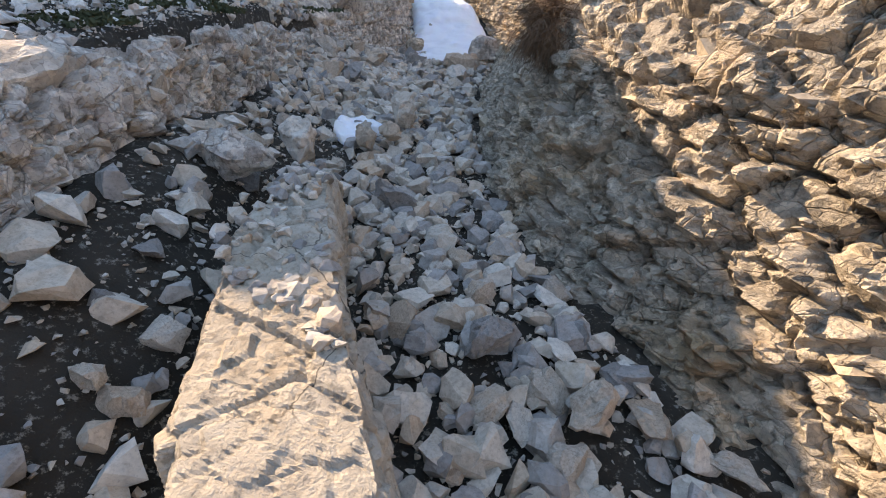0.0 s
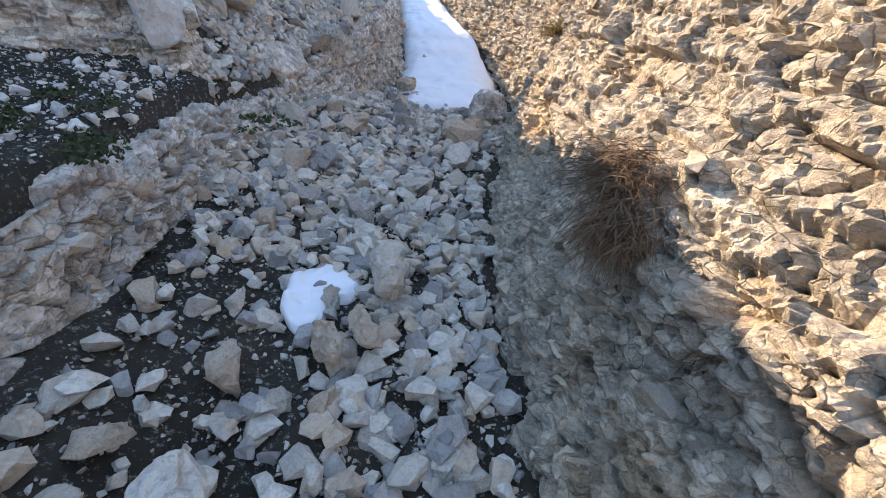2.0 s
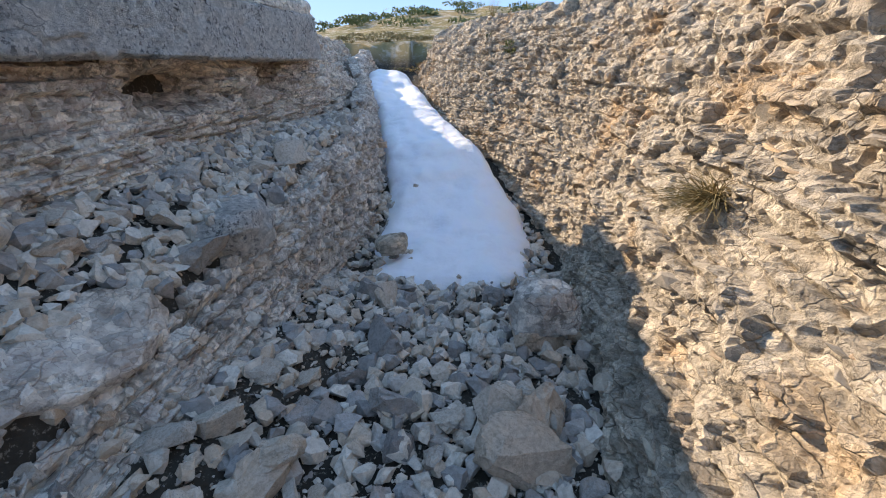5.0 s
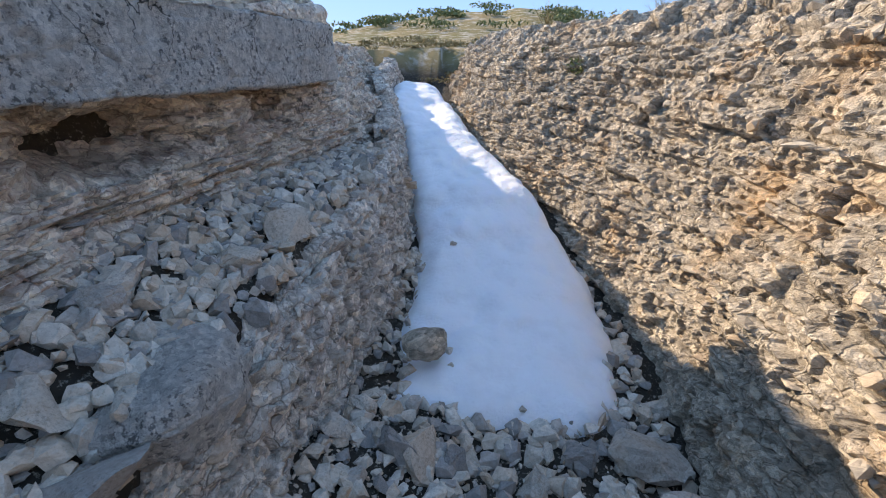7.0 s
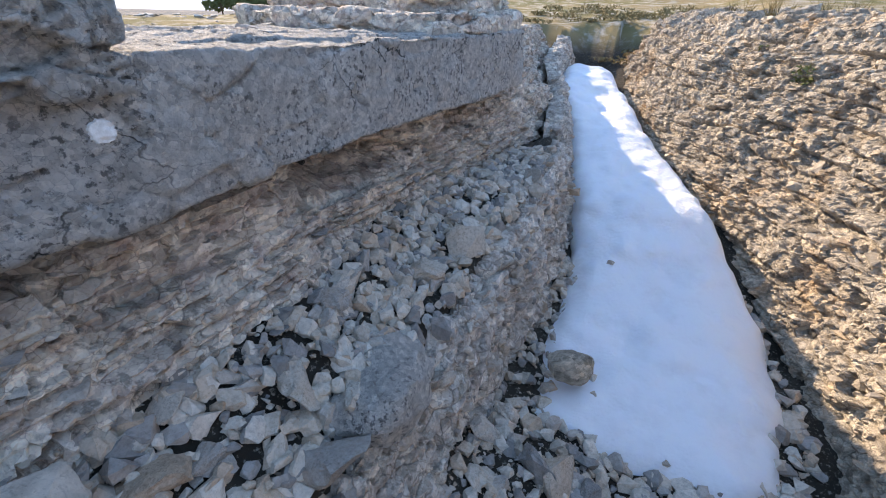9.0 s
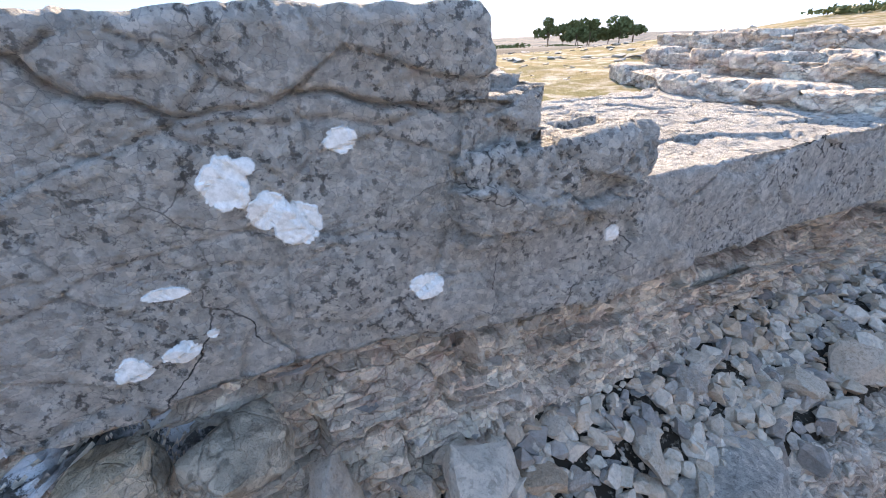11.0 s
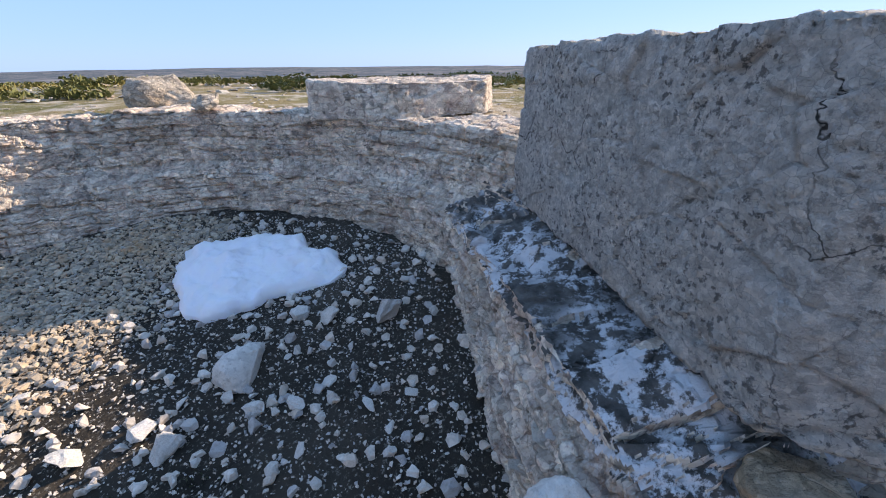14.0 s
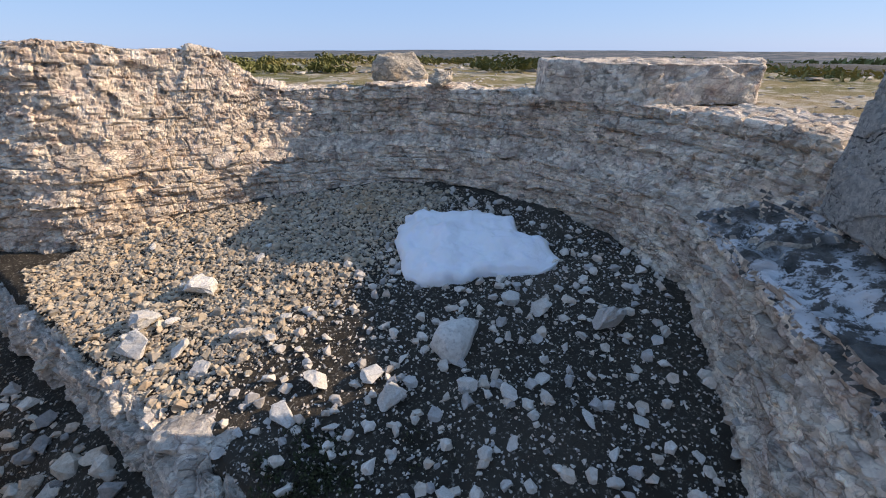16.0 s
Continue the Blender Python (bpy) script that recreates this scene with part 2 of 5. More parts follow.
def rock_material(name, light, mid, dark, local=False, stain=(0.5, 0.3, 0.12), stain_amt=0.3, spots=0.5, spot_col=(0.05, 0.05, 0.045), pale=0.0, bump=0.5, vary=0.0, fine=1.0, lum=1.0, soil=0.0, island=False, cracks=0.0, flakes=None):
    mat, nt, bsdf = material(name)
    co = coords(nt, local)
    light, mid, dark = (tuple(min(0.85, c * lum) for c in col) for col in (light, mid, dark))
    col = mixed(nt, noise_fac(nt, co, 2.2 * fine, 5, 0.6), mid, light)
    col = mixed(nt, times(nt, noise_fac(nt, co, 9.0 * fine, 6, 0.65, 0.42, 0.72), 0.75), col, dark)
    if stain_amt:
        col = mixed(nt, times(nt, noise_fac(nt, co, 1.1 * fine, 4, 0.6, 0.54, 0.70), stain_amt), col, stain)
    if spots:
        sp = times(nt, noise_fac(nt, co, 16.0 * fine, 5, 0.6, 0.54, 0.61), noise_fac(nt, co, 2.4 * fine ** 0.5, 3, 0.5, 0.38, 0.55))
        col = mixed(nt, times(nt, sp, spots), col, spot_col)
    if pale:
        pl = times(nt, noise_fac(nt, co, 7.0 * fine, 6, 0.7, 0.60, 0.66), pale)
        col = mixed(nt, pl, col, (0.72, 0.72, 0.7))
    sp2 = noise_fac(nt, co, 55.0 * fine ** 0.5, 5, 0.7, 0.56, 0.68)
    col = mixed(nt, times(nt, sp2, 0.65), col, dark)
    sp3 = noise_fac(nt, co, 34.0 * fine ** 0.5, 6, 0.72, 0.55, 0.66)
    col = mixed(nt, times(nt, sp3, 0.4), col, light)
    if cracks:
        warp, add, vor, thin = nt.nodes.new("ShaderNodeTexNoise"), nt.nodes.new("ShaderNodeVectorMath"), nt.nodes.new("ShaderNodeTexVoronoi"), nt.nodes.new("ShaderNodeMapRange")
        warp.inputs["Scale"].default_value, warp.inputs["Detail"].default_value = 5.0, 5
        nt.links.new(co, warp.inputs["Vector"])
        add.operation = "MULTIPLY_ADD"
        add.inputs[1].default_value = (0.22, 0.22, 0.22)
        nt.links.new(warp.outputs["Color"], add.inputs[0])
        nt.links.new(co, add.inputs[2])
        vor.feature = "DISTANCE_TO_EDGE"
        vor.inputs["Scale"].default_value = 2.3
        nt.links.new(add.outputs[0], vor.inputs["Vector"])
        nt.links.new(vor.outputs["Distance"], thin.inputs[0])
        thin.inputs[1].default_value, thin.inputs[2].default_value, thin.inputs[3].default_value, thin.inputs[4].default_value = 0.002, 0.008, 1.0, 0.0
        crack = times(nt, times(nt, thin.outputs[0], noise_fac(nt, co, 1.8, 3, 0.5, 0.48, 0.6)), cracks)
        col = mixed(nt, crack, col, (0.045, 0.04, 0.035))
    chip_height = None
    if flakes:
        for f_scale, f_stretch, f_dark in flakes:
            fw, fm, fs = nt.nodes.new("ShaderNodeTexNoise"), nt.nodes.new("ShaderNodeVectorMath"), nt.nodes.new("ShaderNodeVectorMath")
            fw.inputs["Scale"].default_value, fw.inputs["Detail"].default_value = f_scale * 0.9, 4
            nt.links.new(co, fw.inputs["Vector"])
            fm.operation, fs.operation = "MULTIPLY_ADD", "MULTIPLY"
            fm.inputs[1].default_value = (0.7 / f_scale,) * 3
            nt.links.new(fw.outputs["Color"], fm.inputs[0])
            nt.links.new(co, fm.inputs[2])
            fs.inputs[1].default_value = (1.0, 1.0, f_stretch)
            nt.links.new(fm.outputs[0], fs.inputs[0])
            pick, rim, level, line = nt.nodes.new("ShaderNodeTexVoronoi"), nt.nodes.new("ShaderNodeTexVoronoi"), nt.nodes.new("ShaderNodeMapRange"), nt.nodes.new("ShaderNodeMapRange")
            rim.feature = "DISTANCE_TO_EDGE"
            for vor in (pick, rim):
                vor.inputs["Scale"].default_value = f_scale
                nt.links.new(fs.outputs[0], vor.inputs["Vector"])
            split = nt.nodes.new("ShaderNodeSeparateColor")
            nt.links.new(pick.outputs["Color"], split.inputs[0])
            nt.links.new(split.outputs[0], level.inputs[0])
            level.inputs[3].default_value, level.inputs[4].default_value = 1.0 - 0.75 * f_dark, 1.0 + 0.8 * f_dark
            tone = nt.nodes.new("ShaderNodeVectorMath")
            tone.operation = "SCALE"
            nt.links.new(col, tone.inputs[0])
            nt.links.new(level.outputs[0], tone.inputs["Scale"])
            col = tone.outputs[0]
            nt.links.new(rim.outputs["Distance"], line.inputs[0])
            line.inputs[1].default_value, line.inputs[2].default_value, line.inputs[3].default_value, line.inputs[4].default_value = 0.0, 0.05, 1.0, 0.0
            open_joint = times(nt, line.outputs[0], noise_fac(nt, co, f_scale * 0.45, 3, 0.6, 0.42, 0.58))
            col = mixed(nt, times(nt, open_joint, 0.48), col, tuple(c * 0.45 for c in dark))
            step_up = times(nt, times(nt, split.outputs[1], 0.5), open_joint, "SUBTRACT")
            step_up = times(nt, step_up, 6.0 / f_scale)
            chip_height = step_up if chip_height is None else times(nt, chip_height, step_up, "ADD")
    if soil:
        geo, sep = nt.nodes.new("ShaderNodeNewGeometry"), nt.nodes.new("ShaderNodeSeparateXYZ")
        nt.links.new(geo.outputs["Normal"], sep.inputs[0])
        up = nt.nodes.new("ShaderNodeMapRange")
        up.inputs[1].default_value, up.inputs[2].default_value = 0.45, 0.9
        nt.links.new(sep.outputs[2], up.inputs[0])
        so = times(nt, times(nt, up.outputs[0], noise_fac(nt, co, 6.0, 5, 0.65, 0.42, 0.62)), soil)
        col = mixed(nt, so, col, (0.13, 0.105, 0.07))
    if vary:
        ramp = nt.nodes.new("ShaderNodeValToRGB")
        rnd = nt.nodes.new("ShaderNodeNewGeometry").outputs["Random Per Island"] if island else nt.nodes.new("ShaderNodeObjectInfo").outputs["Random"]
        nt.links.new(rnd, ramp.inputs[0])
        el = ramp.color_ramp.elements
        el[0].color, el[1].color = (0.4, 0.41, 0.43, 1), (1.05, 1.03, 1.0, 1)
        for pos, c in ((0.2, (0.62, 0.62, 0.64, 1)), (0.45, (0.86, 0.82, 0.76, 1)), (0.6, (0.84, 0.7, 0.58, 1)), (0.75, (0.92, 0.88, 0.82, 1))):
            el.new(pos).color = c
        mm = nt.nodes.new("ShaderNodeMix")
        mm.data_type, mm.blend_type = "RGBA", "MULTIPLY"
        mm.inputs[0].default_value = vary
        nt.links.new(col, mm.inputs[6])
        nt.links.new(ramp.outputs[0], mm.inputs[7])
        col = mm.outputs[2]
    nt.links.new(col, bsdf.inputs["Base Color"])
    bsdf.inputs["Roughness"].default_value = 0.92
    bsdf.inputs["Specular IOR Level"].default_value = 0.25
    h = times(nt, noise_fac(nt, co, 22.0 * fine, 8, 0.68, 0.2, 0.8), times(nt, noise_fac(nt, co, 110.0, 4, 0.6, 0.2, 0.8), 0.35), "ADD")
    if chip_height is not None:
        h = times(nt, h, times(nt, chip_height, 1.3), "ADD")
    b = nt.nodes.new("ShaderNodeBump")
    b.inputs["Strength"].default_value, b.inputs["Distance"].default_value = bump, 0.015 + 0.025 * bump
    nt.links.new(h, b.inputs["Height"])
    nt.links.new(b.outputs[0], bsdf.inputs["Normal"])
    return mat


def leaf_material(name, a, b, trans=0.2):
    mat, nt, bsdf = material(name)
    col = mixed(nt, noise_fac(nt, coords(nt, False), 9.0, 3, 0.6), a, b)
    nt.links.new(col, bsdf.inputs["Base Color"])
    bsdf.inputs["Roughness"].default_value = 0.75
    bsdf.inputs["Specular IOR Level"].default_value = 0.2
    return mat


WARM = rock_material("warm_limestone", (0.72, 0.63, 0.5), (0.58, 0.49, 0.38), (0.31, 0.265, 0.21), stain=(0.52, 0.29, 0.1), stain_amt=0.6, spots=0.4, bump=0.8, soil=0.35, fine=1.5, flakes=((9.0, 1.5, 0.3), (27.0, 1.6, 0.28)))
GREY = rock_material("weathered_limestone", (0.76, 0.7, 0.61), (0.62, 0.56, 0.48), (0.28, 0.215, 0.19), stain_amt=0.25, spots=0.5, bump=0.6, soil=0.4, flakes=((8.0, 1.4, 0.3), (26.0, 1.3, 0.25)))
BLOCK = rock_material("lichen_grey_limestone", (0.85, 0.8, 0.73), (0.74, 0.69, 0.62), (0.42, 0.395, 0.35), stain=(0.64, 0.52, 0.4), stain_amt=0.4, spots=0.75, spot_col=(0.06, 0.056, 0.052), pale=0.6, bump=0.9, fine=2.5, cracks=1.0, flakes=((42.0, 1.2, 0.22),))
PIT = rock_material("pale_layered_limestone", (0.8, 0.71, 0.585), (0.67, 0.58, 0.465), (0.31, 0.2, 0.175), stain_amt=0.3, spots=0.6, pale=0.45, bump=0.6, soil=0.2, flakes=((7.0, 1.9, 0.3), (24.0, 1.6, 0.26)))
BUFF = rock_material("buff_limestone", (0.6, 0.54, 0.44), (0.47, 0.41, 0.33), (0.24, 0.21, 0.17), stain=(0.44, 0.3, 0.16), stain_amt=0.35, spots=0.4, bump=0.6, fine=1.8, cracks=0.8)
STONE = rock_material("loose_limestone", (0.72, 0.67, 0.6), (0.58, 0.53, 0.47), (0.34, 0.31, 0.27), local=True, stain=(0.5, 0.34, 0.2), stain_amt=0.4, spots=0.35, bump=0.5, vary=1.0, fine=2.0)
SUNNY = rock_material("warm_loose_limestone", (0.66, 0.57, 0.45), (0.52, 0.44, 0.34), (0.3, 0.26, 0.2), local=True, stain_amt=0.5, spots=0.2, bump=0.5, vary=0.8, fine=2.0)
GRIT = rock_material("limestone_chips", (0.72, 0.67, 0.6), (0.58, 0.54, 0.48), (0.36, 0.33, 0.29), vary=1.0, island=True, stain_amt=0.3, spots=0.2, bump=0.3, fine=4.0)
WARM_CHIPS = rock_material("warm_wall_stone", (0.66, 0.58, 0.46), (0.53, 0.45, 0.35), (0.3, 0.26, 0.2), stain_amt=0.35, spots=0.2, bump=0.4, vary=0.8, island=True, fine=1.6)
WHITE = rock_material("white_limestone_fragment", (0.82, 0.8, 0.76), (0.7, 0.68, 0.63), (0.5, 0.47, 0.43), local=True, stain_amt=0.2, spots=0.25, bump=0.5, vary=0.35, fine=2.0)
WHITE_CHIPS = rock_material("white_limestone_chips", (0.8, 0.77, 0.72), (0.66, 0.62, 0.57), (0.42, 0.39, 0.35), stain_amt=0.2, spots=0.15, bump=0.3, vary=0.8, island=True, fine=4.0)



def crust_material():
    """Black moss with ragged blue-white lichen over it."""
    mat, nt, bsdf = material("black_moss_and_lichen")
    co = coords(nt, False)
    col = mixed(nt, noise_fac(nt, co, 12.0, 5, 0.65), (0.022, 0.024, 0.022), (0.16, 0.15, 0.135))
    white = times(nt, noise_fac(nt, co, 8.0, 8, 0.74, 0.47, 0.52), noise_fac(nt, co, 2.6, 3, 0.5, 0.36, 0.5))
    col = mixed(nt, white, col, (0.66, 0.67, 0.68))
    nt.links.new(col, bsdf.inputs["Base Color"])
    bsdf.inputs["Roughness"].default_value = 0.95
    bp = nt.nodes.new("ShaderNodeBump")
    bp.inputs["Strength"].default_value, bp.inputs["Distance"].default_value = 0.7, 0.02
    nt.links.new(noise_fac(nt, co, 38.0, 8, 0.7, 0.2, 0.8), bp.inputs["Height"])
    nt.links.new(bp.outputs[0], bsdf.inputs["Normal"])
    return mat


CRUST = crust_material()


def snow_material():
    mat, nt, bsdf = material("old_snow")
    co = coords(nt, False)
    col = mixed(nt, noise_fac(nt, co, 3.0, 5, 0.6, 0.5, 0.8), (0.8, 0.815, 0.84), (0.68, 0.69, 0.71))
    nt.links.new(col, bsdf.inputs["Base Color"])
    bsdf.inputs["Roughness"].default_value = 0.6
    bsdf.inputs["Subsurface Weight"].default_value = 0.4
    bsdf.inputs["Subsurface Radius"].default_value = (0.05, 0.06, 0.08)
    bsdf.inputs["Subsurface Scale"].default_value = 0.5
    bp = nt.nodes.new("ShaderNodeBump")
    bp.inputs["Strength"].default_value, bp.inputs["Distance"].default_value = 0.35, 0.02
    nt.links.new(noise_fac(nt, co, 30.0, 6, 0.6, 0.2, 0.8), bp.inputs["Height"])
    nt.links.new(bp.outputs[0], bsdf.inputs["Normal"])
    return mat


SNOW = snow_material()

# ---- plan: lines of the gully and the pit ----
BANK_Y = [-4.0, -1.2, 0.6, 1.8, 2.6, 3.6, 4.4, 5.0, 6.2, 7.0, 8.2, 9.3, 11.0, 12.5, 15.0]
BANK_X = [0.1, -0.33, -0.71, -0.94, -1.05, -1.17, -1.22, -1.16, -1.07, -1.0, -0.86, -0.84, -1.05, -1.45, -1.6]
BANK_Z = [0.46, 0.55, 0.54, 0.55, 0.54, 0.5, 0.42, 0.42, 0.55, 0.68, 0.88, 0.98, 1.25, 1.6, 1.9]
RIGHT_Y = [-4.0, -1.0, 0.46, 0.84, 1.22, 1.68, 2.26, 3.2, 4.3, 4.84, 5.3, 5.82, 6.6, 7.2, 8.2, 9.2, 9.9, 10.5, 11.3, 13.3, 15.0]
RIGHT_X = [1.7, 1.5, 1.36, 1.25, 1.02, 0.82, 0.72, 0.64, 0.66, 0.74, 0.86, 0.94, 1.06, 1.16, 1.14, 0.86, 0.6, 0.25, -0.1, -0.5, -0.7]
FLOOR_Y = [-4.0, 0.0, 1.5, 3.0, 4.0, 5.5, 6.6, 7.4, 8.5, 9.5, 11.0, 13.5, 15.0]
FLOOR_Z = [-0.4, -0.25, -0.17, -0.06, 0.0, -0.02, -0.14, -0.22, -0.1, 0.25, 0.6, 1.1, 1.4]
FACE_Y = [4.2, 5.4, 7.0, 8.5, 10.0, 11.0, 12.5, 14.2]
FACE_X = [-1.82, -1.78, -1.72, -1.5, -1.2, -1.25, -1.6, -1.75]
SNOW_Y = [6.9, 7.3, 8.5, 8.9, 9.5, 11.0, 13.5, 16.0]
SNOW_Z = [-0.25, -0.08, 0.08, 0.25, 0.55, 0.95, 1.45, 1.7]
PIT_LINE = [(-0.2, -2.6), (-0.9, -1.75), (-1.9, -1.45), (-2.8, -1.1), (-3.6, -0.5), (-4.15, 0.4), (-4.2, 1.5), (-3.85, 2.6), (-3.1, 3.2), (-2.2, 3.65), (-1.8, 4.1)]
OUTLINE = PIT_LINE + list(zip(FACE_X, FACE_Y)) + [(-0.9, 14.6)] + [(x, y) for x, y in zip(RIGHT_X[::-1], RIGHT_Y[::-1])][1:] + [(1.2, -4.6), (0.2, -4.4)]


def outside(x, y):
    """Distance from the sunk place's outline; 0 inside it."""
    poly = np.array(OUTLINE)
    best = np.full(x.shape, 1e9)
    inside = np.zeros(x.shape, bool)
    for (ax, ay), (bx, by) in zip(poly, np.roll(poly, -1, 0)):
        dx, dy = bx - ax, by - ay
        t = np.clip(((x - ax) * dx + (y - ay) * dy) / (dx * dx + dy * dy), 0, 1)
        best = np.minimum(best, np.hypot(x - ax - t * dx, y - ay - t * dy))
        with np.errstate(divide="ignore", invalid="ignore"):
            inside ^= ((ay > y) != (by > y)) & (x < ax + (y - ay) * dx / (dy if dy else 1e-9))
    return np.where(inside, 0, best)


def plateau(x, y):
    p = np.stack([x, y, np.zeros_like(x)], -1)
    z = 1.98 + fbm(p * 0.5, 3, 31) * 0.05 + 0.25 * smooth(x, 1.5, 3.0)
    z = z + 2.3 * np.exp(-(((x - 1.5) / 11) ** 2 + ((y - 36) / 9) ** 2)) + 0.35 * smooth(y, 13, 22) * smooth(18 - np.abs(x), 0, 10)
    r = np.hypot(x, y)
    z = z - 1.5 * smooth(np.maximum(-x, -y), 7, 42)
    z = z + smooth(r, 8, 60) * fbm(p * 0.06, 3, 33) * 0.25
    z = z - 9 * smooth(r, 60, 260) - 22 * smooth(r, 300, 1500) + smooth(r, 150, 900) * fbm(p * 0.004, 3, 35) * 4
    return z


def sunk_floor(x, y):
    p = np.stack([x, y, np.zeros_like(x)], -1)
    bx, bz = np.interp(y, BANK_Y, BANK_X), np.interp(y, BANK_Y, BANK_Z)
    lx = np.interp(y, FACE_Y, FACE_X)
    g = np.interp(y, FLOOR_Y, FLOOR_Z)
    rx = np.interp(y, RIGHT_Y, RIGHT_X)
    u = np.clip((x - bx) / np.maximum(rx - bx, 0.3), 0, 1)
    g = g + 0.2 * (1 - smooth(u, 0.0, 0.45)) * (1 - smooth(y, 6.5, 7.5)) + 0.25 * (1 - smooth(u, 0.1, 0.42)) * (1 - smooth(y, 1.5, 2.6))
    g = g + fbm(p * 2.3, 3, 41) * 0.03
    pit = 0.6 + 0.14 * np.clip(-x - 1.0, -0.3, 4) + fbm(p * 1.2, 3, 43) * 0.03 + 0.05 * smooth(-y, -0.5, 1.2)
    ledge = bz + (0.95 - bz) * np.clip((bx - x) / np.maximum(bx - lx, 0.1), 0, 1.3) + fbm(p * 2.3, 3, 44) * 0.03
    top = pit + (ledge - pit) * smooth(y, 3.7, 4.5)
    return g + (top - g) * smooth(bx - 0.03 - x, 0.0, 0.08)


def ground(x, y):
    x, y = np.asarray(x, float), np.asarray(y, float)
    d = outside(x, y)
    right_side = x > np.interp(y, RIGHT_Y, RIGHT_X)
    a = np.where(right_side, smooth(d, 0.75, 1.6), smooth(d, 0.38, 0.72))
    z = sunk_floor(x, y) * (1 - a) + plateau(x, y) * a
    p = np.stack([x, y, np.zeros_like(x)], -1)
    return z + fbm(p * 14, 3, 47) * 0.008


def spaced(lo, hi, step, reach):
    core = np.arange(lo, hi + step / 2, step)
    out, s, d = [], step, 0.0
    while d < reach:
        s *= 1.12
        d += s
        out.append(d)
    out = np.array(out)
    return np.concatenate([(core[0] - out)[::-1], core, core[-1] + out])


# ---- ground sheet ----
gx, gy = spaced(-4.8, 2.6, 0.04, 3500), spaced(-2.5, 9.0, 0.04, 3500)
GX, GY = np.meshgrid(gx, gy, indexing="ij")
GZ = ground(GX, GY)
gp = np.stack([GX, GY, GZ], -1)


def ground_material():
    """Dark gritty soil in the hollow, dry pale turf and stone on the flat land, woods and fields far away with aerial
    haze tinted into their colour.
    """
    mat, nt, bsdf = material("ground_soil_and_turf")
    co = coords(nt, False)
    soil = mixed(nt, noise_fac(nt, co, 1.6, 5, 0.6), (0.03, 0.027, 0.022), (0.078, 0.066, 0.052))
    soil = mixed(nt, noise_fac(nt, co, 42.0, 6, 0.7, 0.56, 0.66), soil, (0.3, 0.28, 0.24))
    turf = mixed(nt, noise_fac(nt, co, 0.35, 6, 0.65, 0.4, 0.6), (0.3, 0.23, 0.12), (0.16, 0.15, 0.06))
    turf = mixed(nt, noise_fac(nt, co, 2.2, 6, 0.65, 0.5, 0.62), turf, (0.46, 0.41, 0.33))
    # far woods and fields, blue-grey to stand in for haze over distance
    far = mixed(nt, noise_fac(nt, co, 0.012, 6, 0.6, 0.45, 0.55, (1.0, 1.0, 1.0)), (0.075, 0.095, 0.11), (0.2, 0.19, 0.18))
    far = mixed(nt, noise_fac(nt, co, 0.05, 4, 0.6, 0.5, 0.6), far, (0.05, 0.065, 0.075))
    sep, ln = nt.nodes.new("ShaderNodeSeparateXYZ"), nt.nodes.new("ShaderNodeVectorMath")
    ln.operation = "LENGTH"
    nt.links.new(co, ln.inputs[0])
    nt.links.new(co, sep.inputs[0])
    rise, away = nt.nodes.new("ShaderNodeMapRange"), nt.nodes.new("ShaderNodeMapRange")
    rise.inputs[1].default_value, rise.inputs[2].default_value = 1.5, 1.85
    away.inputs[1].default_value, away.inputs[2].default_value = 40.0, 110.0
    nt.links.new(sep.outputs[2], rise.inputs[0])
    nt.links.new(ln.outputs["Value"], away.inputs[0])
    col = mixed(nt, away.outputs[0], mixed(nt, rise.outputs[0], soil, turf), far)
    nt.links.new(col, bsdf.inputs["Base Color"])
    bsdf.inputs["Roughness"].default_value = 0.95
    bsdf.inputs["Specular IOR Level"].default_value = 0.1
    bp = nt.nodes.new("ShaderNodeBump")
    bp.inputs["Strength"].default_value, bp.inputs["Distance"].default_value = 0.8, 0.02
    nt.links.new(noise_fac(nt, co, 45.0, 8, 0.7, 0.2, 0.8), bp.inputs["Height"])
    nt.links.new(bp.outputs[0], bsdf.inputs["Normal"])
    return mat


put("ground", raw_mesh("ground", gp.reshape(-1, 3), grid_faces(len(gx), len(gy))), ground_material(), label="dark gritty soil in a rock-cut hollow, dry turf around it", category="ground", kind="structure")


# ---- rock walls ----
def steep(y):
    return np.interp(y, [-4, 2.8, 5.5, 9, 14], [1.0, 0.95, 0.55, 0.6, 0.6])


def right_rail(z, off, lift=0.0):
    ys = np.arange(-4.0, 15.1, 0.5)
    fz = np.interp(ys, FLOOR_Y, FLOOR_Z)
    k = np.clip((z + 0.3) / 2.5, 0, 1)
    return [(np.interp(y, RIGHT_Y, RIGHT_X) + off * steep(y), y, z + (1 - k) * (f + 0.05)) for y, f in zip(ys, fz)]


right = loft([right_rail(-0.3, -0.06), right_rail(0.15, 0.2), right_rail(0.5, 0.4), right_rail(0.75, 0.46), right_rail(1.0, 0.66), right_rail(1.5, 0.82), right_rail(1.95, 1.05), right_rail(2.25, 1.5), right_rail(2.27, 2.6)], 1250, 230)
shaly = bedded_sheet(right, (0.13, 0.34, 0.085, 0.035), (0.055, 0.15, 0.04, 0.016), 0.03, 0.012, 0.05, 3, -1.0)
blocky = rock_sheet(right, (0.24, 0.26, 0.13), (0.1, 0.11, 0.06), 0.11, 0.05, 0.055, 3, -1.0, dirt=0.012, gap=0.14)
right = blocky + (shaly - blocky) * smooth(right[..., 1] + 0.5 * fbm(right * 0.9, 2, 12), 2.0, 4.2)[..., None]
